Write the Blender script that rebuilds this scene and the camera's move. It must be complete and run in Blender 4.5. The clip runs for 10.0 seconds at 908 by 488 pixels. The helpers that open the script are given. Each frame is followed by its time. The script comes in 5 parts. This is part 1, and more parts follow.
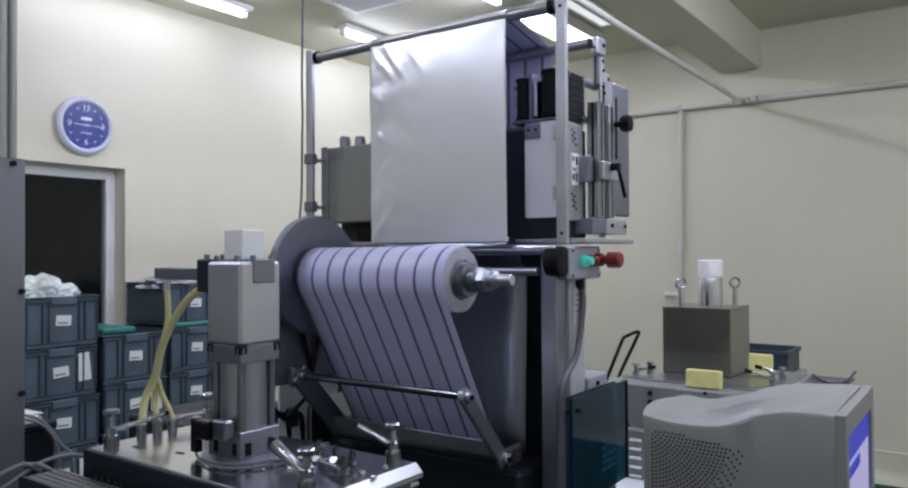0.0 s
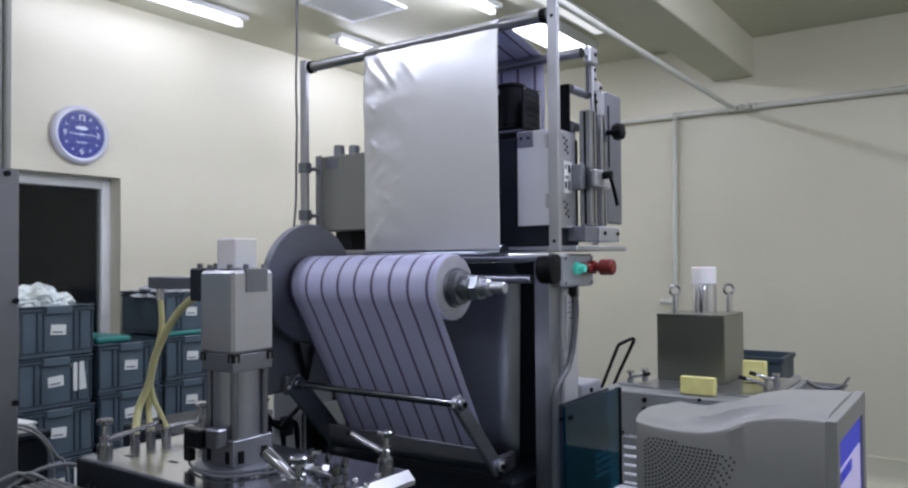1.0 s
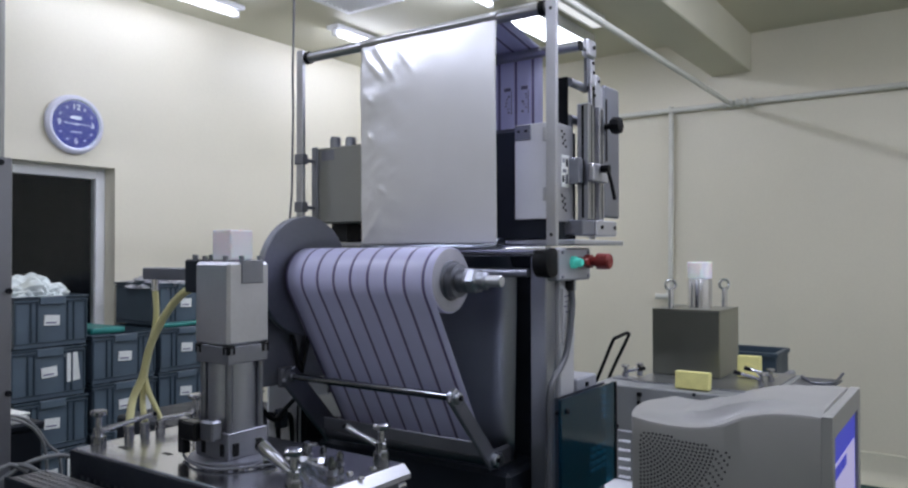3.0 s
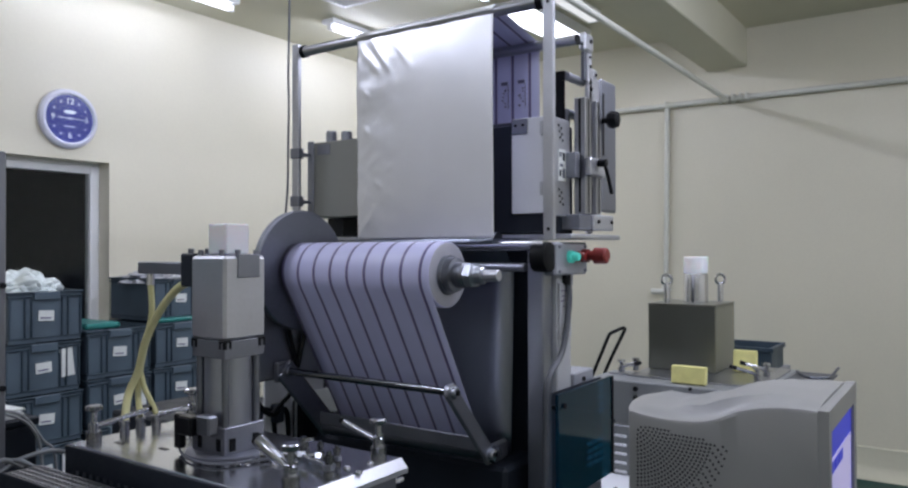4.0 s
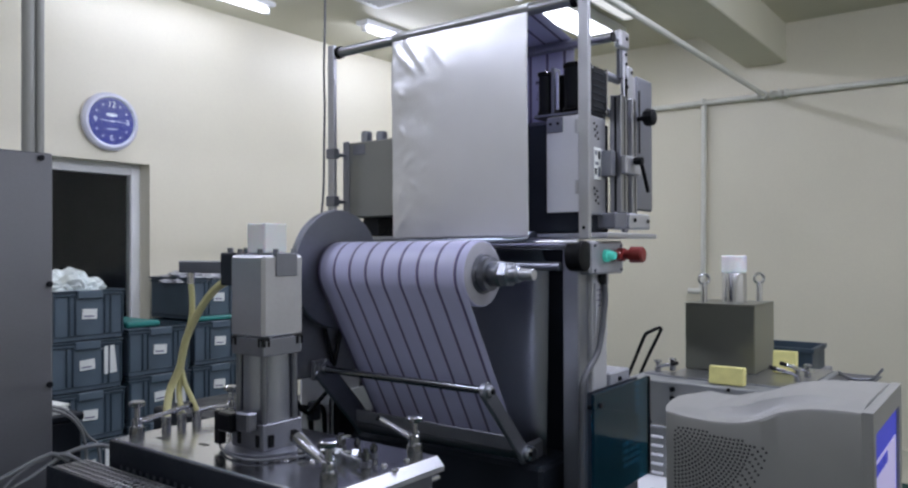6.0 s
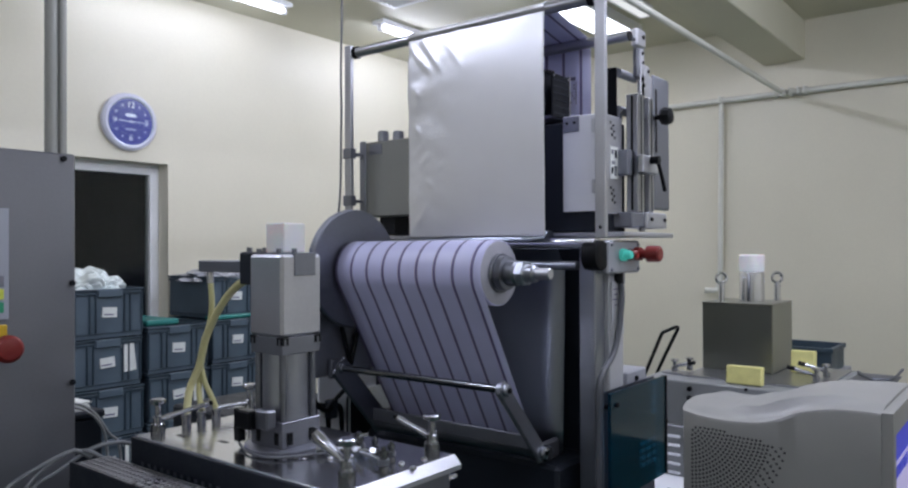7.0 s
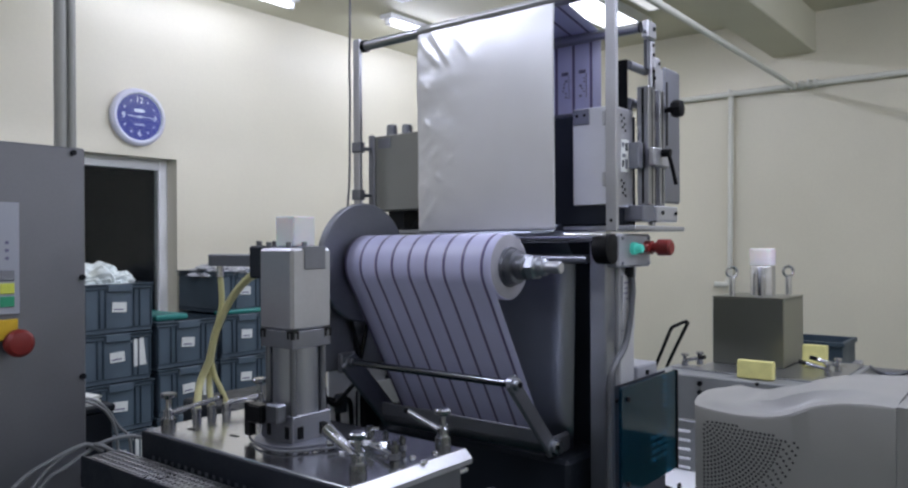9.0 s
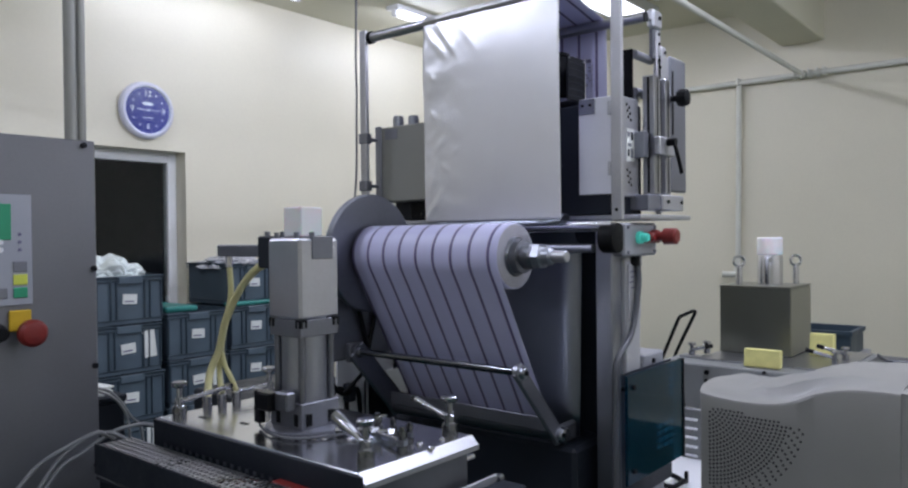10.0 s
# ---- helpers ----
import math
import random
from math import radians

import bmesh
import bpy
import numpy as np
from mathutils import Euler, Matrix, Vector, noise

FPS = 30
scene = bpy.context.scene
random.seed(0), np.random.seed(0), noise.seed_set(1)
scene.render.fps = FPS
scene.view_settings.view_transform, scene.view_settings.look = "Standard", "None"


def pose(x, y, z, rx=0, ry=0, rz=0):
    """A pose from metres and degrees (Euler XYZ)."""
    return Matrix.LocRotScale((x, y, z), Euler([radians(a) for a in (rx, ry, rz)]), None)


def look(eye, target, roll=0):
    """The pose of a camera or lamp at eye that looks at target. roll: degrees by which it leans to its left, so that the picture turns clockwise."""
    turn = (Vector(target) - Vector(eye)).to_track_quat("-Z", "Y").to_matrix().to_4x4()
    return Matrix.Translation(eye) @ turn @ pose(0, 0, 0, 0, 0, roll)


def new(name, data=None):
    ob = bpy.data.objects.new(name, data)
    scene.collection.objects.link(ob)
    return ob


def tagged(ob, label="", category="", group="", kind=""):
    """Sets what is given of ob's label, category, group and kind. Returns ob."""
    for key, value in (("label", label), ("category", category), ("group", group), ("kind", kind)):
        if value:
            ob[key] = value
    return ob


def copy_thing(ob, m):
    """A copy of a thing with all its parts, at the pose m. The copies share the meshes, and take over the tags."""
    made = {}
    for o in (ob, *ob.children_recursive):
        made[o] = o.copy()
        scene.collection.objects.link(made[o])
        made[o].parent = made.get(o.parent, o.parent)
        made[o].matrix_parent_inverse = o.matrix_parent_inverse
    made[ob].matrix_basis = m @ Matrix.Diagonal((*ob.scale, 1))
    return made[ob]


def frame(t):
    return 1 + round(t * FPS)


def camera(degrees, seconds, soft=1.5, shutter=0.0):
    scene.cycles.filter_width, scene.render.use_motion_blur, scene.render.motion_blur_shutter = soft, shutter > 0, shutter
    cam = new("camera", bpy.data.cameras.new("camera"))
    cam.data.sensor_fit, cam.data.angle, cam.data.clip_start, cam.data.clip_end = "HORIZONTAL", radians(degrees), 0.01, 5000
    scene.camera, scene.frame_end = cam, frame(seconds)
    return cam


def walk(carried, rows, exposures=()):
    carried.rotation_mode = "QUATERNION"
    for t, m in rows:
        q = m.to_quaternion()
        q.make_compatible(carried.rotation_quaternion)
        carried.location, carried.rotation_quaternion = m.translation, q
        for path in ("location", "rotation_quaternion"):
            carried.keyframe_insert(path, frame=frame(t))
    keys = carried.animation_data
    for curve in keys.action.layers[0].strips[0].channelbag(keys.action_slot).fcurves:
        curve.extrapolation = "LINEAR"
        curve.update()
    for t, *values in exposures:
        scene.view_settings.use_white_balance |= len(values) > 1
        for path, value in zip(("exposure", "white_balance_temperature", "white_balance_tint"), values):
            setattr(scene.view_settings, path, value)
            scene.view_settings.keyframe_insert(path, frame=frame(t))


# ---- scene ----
cam = camera(62.1, 10.0, soft=2.3)
PATH = [
    (0, (-0.062, 0.023, 1.419), (1.566, 1.185, 1.445), -0.3),
    (0.5, (-0.065, 0.015, 1.421), (1.568, 1.169, 1.459), -0.4),
    (1, (-0.064, 0.011, 1.42), (1.569, 1.166, 1.466), -0.5),
    (1.5, (-0.061, 0.011, 1.421), (1.57, 1.168, 1.459), -0.5),
    (2, (-0.061, 0.014, 1.419), (1.571, 1.17, 1.456), -0.2),
    (2.5, (-0.062, 0.015, 1.42), (1.58, 1.157, 1.454), -0.1),
    (2.7, (-0.0615, 0.016, 1.42), (1.577, 1.161, 1.451), -0.1),
    (4, (-0.058, 0.024, 1.417), (1.589, 1.158, 1.433), -0.1),
    (4.5, (-0.058, 0.025, 1.417), (1.585, 1.165, 1.428), -0.1),
    (5, (-0.058, 0.027, 1.416), (1.575, 1.181, 1.432), -0.1),
    (5.5, (-0.059, 0.027, 1.415), (1.547, 1.219, 1.432), -0.2),
    (5.7, (-0.06, 0.0265, 1.4152), (1.541, 1.2245, 1.432), -0.2),
    (7, (-0.068, 0.024, 1.417), (1.502, 1.262, 1.429), -0.2),
    (7.5, (-0.07, 0.027, 1.415), (1.49, 1.278, 1.432), -0.3),
    (8, (-0.067, 0.03, 1.415), (1.491, 1.284, 1.43), -0.3),
    (8.5, (-0.065, 0.032, 1.413), (1.493, 1.287, 1.424), -0.3),
    (9, (-0.065, 0.033, 1.414), (1.493, 1.287, 1.413), -0.3),
    (9.5, (-0.07, 0.029, 1.412), (1.475, 1.299, 1.398), -0.4),
    (10, (-0.072, 0.022, 1.41), (1.472, 1.293, 1.387), -0.6),
]
walk(cam, [(t, look(eye, target, roll)) for t, eye, target, roll in PATH])


# ---- light ----
scene.view_settings.exposure = 0.0
world = bpy.data.worlds.new("world")
scene.world = world
world.use_nodes = True
world.node_tree.nodes["Background"].inputs[0].default_value = (0.012, 0.014, 0.02, 1)
world.node_tree.nodes["Background"].inputs[1].default_value = 0.3
LAMP_WATTS = 8.0
LAMP_TILT = 52  # degrees from straight down
LAMP_COLOUR = (0.84, 0.88, 1.10)


# ---- materials ----
def material(name, colour, rough=0.5, metal=0.0, vary=0.12, scale=6.0, fine=120.0, bump=0.05, stretch=(1, 1, 1), **more):
    """A surface whose colour, gloss and relief vary at a coarse and a fine scale; stretch draws the grain out along an axis."""
    m = bpy.data.materials.new(name)
    m.use_nodes = True
    n, l = m.node_tree.nodes, m.node_tree.links
    b = n["Principled BSDF"]
    co = n.new("ShaderNodeTexCoord")
    mp = n.new("ShaderNodeMapping")
    mp.inputs["Scale"].default_value = stretch
    l.new(co.outputs["Object"], mp.inputs["Vector"])
    big, small = n.new("ShaderNodeTexNoise"), n.new("ShaderNodeTexNoise")
    for tex, sc, src in ((big, scale, co.outputs["Object"]), (small, fine, mp.outputs["Vector"])):
        tex.inputs["Scale"].default_value, tex.inputs["Detail"].default_value = sc, 4
        l.new(src, tex.inputs["Vector"])
    add = n.new("ShaderNodeMath")
    add.operation = "MULTIPLY_ADD"
    l.new(small.outputs["Fac"], add.inputs[0])
    add.inputs[1].default_value = 0.4
    l.new(big.outputs["Fac"], add.inputs[2])
    ramp = n.new("ShaderNodeMapRange")
    ramp.inputs["From Min"].default_value, ramp.inputs["From Max"].default_value = 0.4, 1.0
    ramp.inputs["To Min"].default_value, ramp.inputs["To Max"].default_value = 1 - vary, 1 + vary
    l.new(add.outputs[0], ramp.inputs["Value"])
    mul = n.new("ShaderNodeVectorMath")
    mul.operation = "SCALE"
    mul.inputs[0].default_value = colour
    l.new(ramp.outputs[0], mul.inputs["Scale"])
    l.new(mul.outputs[0], b.inputs["Base Color"])
    rr = n.new("ShaderNodeMapRange")
    rr.inputs["From Min"].default_value, rr.inputs["From Max"].default_value = 0.3, 1.1
    rr.inputs["To Min"].default_value, rr.inputs["To Max"].default_value = max(rough - vary, 0.02), min(rough + vary, 1)
    l.new(add.outputs[0], rr.inputs["Value"])
    l.new(rr.outputs[0], b.inputs["Roughness"])
    b.inputs["Metallic"].default_value = metal
    if bump:
        bp = n.new("ShaderNodeBump")
        bp.inputs["Strength"].default_value, bp.inputs["Distance"].default_value = bump, 0.002
        l.new(small.outputs["Fac"], bp.inputs["Height"])
        l.new(bp.outputs[0], b.inputs["Normal"])
    for key, value in more.items():
        b.inputs[key.replace("_", " ")].default_value = value
    return m


def glow(name, colour, strength):
    m = bpy.data.materials.new(name)
    m.use_nodes = True
    b = m.node_tree.nodes["Principled BSDF"]
    b.inputs["Base Color"].default_value = (*colour, 1)
    b.inputs["Emission Color"].default_value = (*colour, 1)
    b.inputs["Emission Strength"].default_value = strength
    return m


PAINT = material("cream_wall_paint", (0.715, 0.68, 0.556), 0.42, vary=0.05, scale=1.3, fine=60, bump=0.12)
CEIL = material("ceiling_paint", (0.66, 0.64, 0.51), 0.6, vary=0.05, scale=1.5, fine=50, bump=0.1)
GREEN_FLOOR = material("green_epoxy", (0.007, 0.052, 0.045), 0.5, vary=0.25, scale=2, Specular_IOR_Level=0.3)
WHITE = material("white_frame", (0.86, 0.87, 0.89), 0.35, vary=0.04)
PIPE_WHITE = material("painted_conduit", (0.68, 0.68, 0.62), 0.4, vary=0.08, scale=9)
STEEL = material("brushed_steel", (0.44, 0.45, 0.49), 0.3, 1.0, 0.09, 5, 60, 0.012, (1, 10, 1))
TABLE_STEEL = material("polished_table_steel", (0.56, 0.57, 0.61), 0.2, 1.0, 0.07, 4, 70, 0.01, (1, 8, 1))
STEEL_DARK = material("dull_steel", (0.22, 0.23, 0.265), 0.42, 1.0, 0.2, 7, 90, 0.06)
ALU = material("satin_aluminium", (0.56, 0.57, 0.62), 0.38, 0.9, 0.1, 9, 140, 0.05)
ALU_MID = material("drawn_aluminium", (0.37, 0.39, 0.445), 0.36, 0.9, 0.1, 9, 140, 0.05, (10, 10, 1))
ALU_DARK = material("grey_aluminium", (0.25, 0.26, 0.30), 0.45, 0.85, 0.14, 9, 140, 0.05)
CHROME = material("chrome", (0.62, 0.63, 0.67), 0.2, 1.0, 0.06, 20, 150, 0.02)
WORN_CHROME = material("worn_chrome", (0.38, 0.39, 0.43), 0.22, 1.0, 0.08, 20, 150, 0.03)
DARK_CHROME = material("dark_polished_steel", (0.20, 0.21, 0.23), 0.16, 1.0, 0.05, 20, 150, 0.01)
CABINET = material("sheet_steel_cabinet", (0.205, 0.21, 0.235), 0.4, 0.6, 0.1, 4, 180, 0.05)
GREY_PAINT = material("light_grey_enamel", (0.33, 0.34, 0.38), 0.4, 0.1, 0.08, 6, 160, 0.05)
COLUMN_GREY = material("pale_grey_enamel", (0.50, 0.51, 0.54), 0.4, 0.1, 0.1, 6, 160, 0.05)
BENCH_GREY = material("grey_bench_enamel", (0.235, 0.245, 0.25), 0.42, 0.15, 0.12, 5, 160, 0.05)
WHITE_PLATE = material("white_enamel", (0.80, 0.81, 0.86), 0.35, 0.0, 0.04, 8)
TANK = material("olive_brushed_steel", (0.29, 0.295, 0.25), 0.3, 0.9, 0.05, 4, 60, 0.008, (1, 1, 10))
BLACK = material("black_plastic", (0.005, 0.0055, 0.007), 0.45, 0.0, 0.3, 15, Specular_IOR_Level=0.16)
RUBBER = material("dark_rubber", (0.008, 0.009, 0.012), 0.6, 0.0, 0.3, 20, Specular_IOR_Level=0.18)
DARK = material("dark_machine_enamel", (0.014, 0.018, 0.027), 0.55, 0.0, 0.3, 9, Specular_IOR_Level=0.3)
TOTE = material("blue_grey_polypropylene", (0.078, 0.11, 0.143), 0.45, 0.0, 0.2, 8, 150)
TOTE_RIM = material("dark_teal_polypropylene", (0.034, 0.056, 0.078), 0.45, 0.0, 0.2, 8)
LID = material("green_polypropylene", (0.02, 0.20, 0.18), 0.4, 0.0, 0.2, 8)
PAPER = material("white_paper", (0.75, 0.77, 0.75), 0.8, 0.0, 0.08, 12)
BAG = material("plastic_film", (0.78, 0.85, 0.85), 0.3, 0.0, 0.12, 14, 40, 0.2)
BAG_GREY = material("grey_plastic_film", (0.40, 0.41, 0.45), 0.3, 0.0, 0.2, 14, 40, 0.2)
HOSE = material("yellow_hose", (0.66, 0.63, 0.32), 0.35, 0.0, 0.12, 12, Transmission_Weight=0.15)
CABLE = material("grey_cable", (0.18, 0.19, 0.205), 0.5, 0.0, 0.1, 20)
CABLE_PALE = material("pale_grey_cable", (0.30, 0.31, 0.32), 0.5, 0.0, 0.1, 20)
CABLE_DARK = material("dark_grey_conduit", (0.09, 0.095, 0.11), 0.5, 0.0, 0.15, 20)
BOX_GREY = material("grey_green_enamel", (0.29, 0.295, 0.275), 0.4, 0.2, 0.06, 6)
CRT = material("monitor_plastic", (0.275, 0.275, 0.27), 0.35, 0.0, 0.05, 10, 300, 0.08)
CRT_HOLE = material("vent_hole", (0.03, 0.03, 0.035), 0.8)
SPONGE = material("yellow_foam", (0.72, 0.68, 0.28), 0.9, 0.0, 0.15, 20, 260, 0.5)
CUBE = material("milky_plastic", (0.93, 0.93, 0.97), 0.4, 0.0, 0.04, 14, Transmission_Weight=0.25, Subsurface_Weight=0.3)
RED = material("red_plastic", (0.19, 0.016, 0.014), 0.4, 0.0, 0.15, 25)
YELLOW = material("yellow_plate", (0.55, 0.36, 0.02), 0.45, 0.0, 0.12, 25)
GREEN = material("green_button", (0.03, 0.30, 0.16), 0.35)
LIME = material("lime_key", (0.62, 0.68, 0.10), 0.45)
PANEL = material("membrane_panel", (0.36, 0.38, 0.44), 0.4, 0.1, 0.05)
INK = material("print_ink", (0.15, 0.14, 0.24), 0.6)
CLOCK_FACE = material("blue_dial", (0.022, 0.026, 0.21), 0.35, 0.0, 0.08, 12)
CLOCK_RIM = material("pale_clock_rim", (0.62, 0.63, 0.74), 0.35, 0.0, 0.05)
GLOW_GREEN = glow("lit_green_lens", (0.06, 0.45, 0.38), 0.35)
ROLL_EDGE = material("wound_film_edge", (0.40, 0.40, 0.46), 0.35, 0.2, 0.08, 30)
SCREEN = glow("blue_screen", (0.05, 0.06, 0.60), 0.3)
SCREEN_PALE = glow("pale_screen_window", (0.50, 0.46, 0.74), 0.42)
TUBE = glow("fluorescent_tube", (0.88, 0.91, 1.05), 4.5)
DIFFUSER = glow("lit_diffuser", (0.88, 0.91, 1.05), 5.0)
DIFFUSER_DIM = glow("dim_diffuser", (0.90, 0.91, 0.95), 0.7)


def glass(name, colour, rough, mix):
    m = bpy.data.materials.new(name)
    m.use_nodes = True
    b = m.node_tree.nodes["Principled BSDF"]
    b.inputs["Base Color"].default_value = (*colour, 1)
    b.inputs["Roughness"].default_value = rough
    b.inputs["Transmission Weight"].default_value = mix
    b.inputs["IOR"].default_value = 1.45
    return m


PANE = glass("window_glass", (0.75, 0.8, 0.8), 0.02, 1.0)
PANE.node_tree.nodes["Principled BSDF"].inputs["IOR"].default_value = 1.35
TEAL_GLASS = glass("tinted_acrylic", (0.02, 0.13, 0.21), 0.05, 0.9)
TEAL_GLASS.node_tree.nodes["Principled BSDF"].inputs["IOR"].default_value = 1.3
TEAL_GLASS.node_tree.nodes["Principled BSDF"].inputs["Specular IOR Level"].default_value = 0.4


def web_material(name, base, line, first=1.010, step=0.0533, metal=0.0, rough=0.4):
    """Printed lanes along the web: dark lines at even steps across its width."""
    m = bpy.data.materials.new(name)
    m.use_nodes = True
    n, l = m.node_tree.nodes, m.node_tree.links
    b = n["Principled BSDF"]
    b.inputs["Roughness"].default_value, b.inputs["Metallic"].default_value = rough, metal
    co = n.new("ShaderNodeNewGeometry")
    sep = n.new("ShaderNodeSeparateXYZ")
    l.new(co.outputs["Position"], sep.inputs[0])
    lane = n.new("ShaderNodeMapRange")
    lane.clamp = False
    lane.inputs["From Min"].default_value, lane.inputs["From Max"].default_value = first, first + step
    lane.inputs["To Min"].default_value, lane.inputs["To Max"].default_value = 0.5, 1.5
    l.new(sep.outputs["Y"], lane.inputs["Value"])
    frac = n.new("ShaderNodeMath")
    frac.operation = "FRACT"
    l.new(lane.outputs[0], frac.inputs[0])
    ramp = n.new("ShaderNodeValToRGB")
    e = ramp.color_ramp.elements
    e[0].position, e[0].color = 0.0, (*base, 1)
    e[1].position, e[1].color = 1.0, (*base, 1)
    for at, col in ((0.415, base), (0.435, line), (0.545, line), (0.565, (0.34, 0.24, 0.40)), (0.585, base)):
        k = e.new(at)
        k.color = (*col, 1)
    l.new(frac.outputs[0], ramp.inputs[0])
    grain = n.new("ShaderNodeTexNoise")
    grain.inputs["Scale"].default_value = 14
    l.new(co.outputs["Position"], grain.inputs["Vector"])
    mr = n.new("ShaderNodeMapRange")
    mr.inputs["To Min"].default_value, mr.inputs["To Max"].default_value = 0.92, 1.08
    l.new(grain.outputs["Fac"], mr.inputs["Value"])
    mul = n.new("ShaderNodeVectorMath")
    mul.operation = "SCALE"
    l.new(ramp.outputs[0], mul.inputs[0])
    l.new(mr.outputs[0], mul.inputs["Scale"])
    l.new(mul.outputs[0], b.inputs["Base Color"])
    return m


PRINTED = web_material("printed_laminate", (0.575, 0.58, 0.82), (0.12, 0.105, 0.24))
FOIL = material("silver_laminate", (0.84, 0.845, 0.88), 0.40, 0.66, 0.03, 3, 12, 0.0)
# silver film again, with the dark surroundings it reflects put into its colour
FOIL_DARKENED = material("darkened_silver_film", (0.28, 0.305, 0.37), 0.32, 0.95, 0.06, 5, 30, 0.02)


# ---- building blocks ----
def add_box(bm, x0, x1, y0, y1, z0, z1, bevel=0.002, turn=None):
    t = bmesh.new()
    bmesh.ops.create_cube(t, size=1)
    bmesh.ops.scale(t, vec=(x1 - x0, y1 - y0, z1 - z0), verts=t.verts)
    if bevel:
        bmesh.ops.bevel(t, geom=t.edges[:], offset=min(bevel, 0.45 * min(x1 - x0, y1 - y0, z1 - z0)), segments=1, affect="EDGES", profile=0.5)
    m = Matrix.Translation(((x0 + x1) / 2, (y0 + y1) / 2, (z0 + z1) / 2))
    bmesh.ops.transform(t, matrix=m @ turn if turn else m, verts=t.verts)
    join(bm, t)
    return bm


def join(bm, t):
    me = bpy.data.meshes.new("tmp")
    t.to_mesh(me)
    t.free()
    bm.from_mesh(me)
    bpy.data.meshes.remove(me)


def add_cyl(bm, a, b, r, r2=None, seg=24, bevel=0.0):
    a, b = Vector(a), Vector(b)
    t = bmesh.new()
    bmesh.ops.create_cone(t, cap_ends=True, segments=seg, radius1=r, radius2=r if r2 is None else r2, depth=(b - a).length)
    if bevel:
        rim = [e for e in t.edges if abs(e.verts[0].co.z - e.verts[1].co.z) < 1e-6]
        bmesh.ops.bevel(t, geom=rim, offset=bevel, segments=2, affect="EDGES", profile=0.5)
    bmesh.ops.transform(t, matrix=Matrix.Translation((a + b) / 2) @ (b - a).to_track_quat("Z", "Y").to_matrix().to_4x4(), verts=t.verts)
    join(bm, t)
    return bm


def add_lathe(bm, a, b, profile, seg=32):
    """A turned shape round the line from a to b: profile rows of (way along, radius)."""
    a, b = Vector(a), Vector(b)
    q = (b - a).to_track_quat("Z", "Y").to_matrix()
    rings = []
    for s, r in profile:
        c = a + (b - a) * s
        rings.append([bm.verts.new(c + q @ Vector((r * math.cos(k * math.tau / seg), r * math.sin(k * math.tau / seg), 0))) for k in range(seg)])
    for u, v in zip(rings, rings[1:]):
        for k in range(seg):
            bm.faces.new((u[k], u[(k + 1) % seg], v[(k + 1) % seg], v[k]))
    bm.faces.new(rings[0][::-1])
    bm.faces.new(rings[-1])
    return bm


def smooth_line(pts, steps=6):
    """A flowing line through the points."""
    pts = [Vector(p) for p in pts]
    out = []
    for i in range(len(pts) - 1):
        p0, p1, p2, p3 = pts[max(i - 1, 0)], pts[i], pts[i + 1], pts[min(i + 2, len(pts) - 1)]
        for k in range(steps):
            t = k / steps
            out.append(0.5 * (2 * p1 + (p2 - p0) * t + (2 * p0 - 5 * p1 + 4 * p2 - p3) * t * t + (3 * p1 - p0 - 3 * p2 + p3) * t ** 3))
    return out + [pts[-1]]


def add_tube(bm, pts, r, seg=14, flow=6):
    line = smooth_line(pts, flow) if flow else [Vector(p) for p in pts]
    rings, side = [], None
    for i, p in enumerate(line):
        d = (line[min(i + 1, len(line) - 1)] - line[max(i - 1, 0)]).normalized()
        if side is None:
            side = d.orthogonal().normalized()
        side = (side - d * side.dot(d)).normalized()
        up = d.cross(side)
        rings.append([bm.verts.new(p + r * (math.cos(k * math.tau / seg) * side + math.sin(k * math.tau / seg) * up)) for k in range(seg)])
    for u, v in zip(rings, rings[1:]):
        for k in range(seg):
            bm.faces.new((u[k], u[(k + 1) % seg], v[(k + 1) % seg], v[k]))
    bm.faces.new(rings[0][::-1])
    bm.faces.new(rings[-1])
    return bm


def add_sheet(bm, profile, y0, y1, ny, bulge=None, thick=0.0):
    """A sheet: a line in x and z swept from y0 to y1; bulge(y, s) moves it along x."""
    rows = []
    for s, (x, z) in enumerate(profile):
        f = s / (len(profile) - 1)
        rows.append([bm.verts.new((x + (bulge(k / ny, f) if bulge else 0), y0 + (y1 - y0) * k / ny, z)) for k in range(ny + 1)])
    for u, v in zip(rows, rows[1:]):
        for k in range(ny):
            bm.faces.new((u[k], u[k + 1], v[k + 1], v[k]))
    return bm


def finish(name, bm, mat, angle=28):
    me = bpy.data.meshes.new(name)
    bmesh.ops.recalc_face_normals(bm, faces=bm.faces[:])
    bm.to_mesh(me)
    bm.free()
    me.materials.append(mat)
    me.polygons.foreach_set("use_smooth", [True] * len(me.polygons))
    me.set_sharp_from_angle(angle=radians(angle))
    return me


def thing(name, base, label, category, group=""):
    ob = new(name)
    ob.empty_display_size = 0.05
    ob.matrix_basis = Matrix.Translation(base)
    return tagged(ob, label, category, group)


def origin(ob):
    p = Vector(ob.matrix_basis.translation)
    while ob.parent:
        ob = ob.parent
        p = p + ob.matrix_basis.translation
    return p


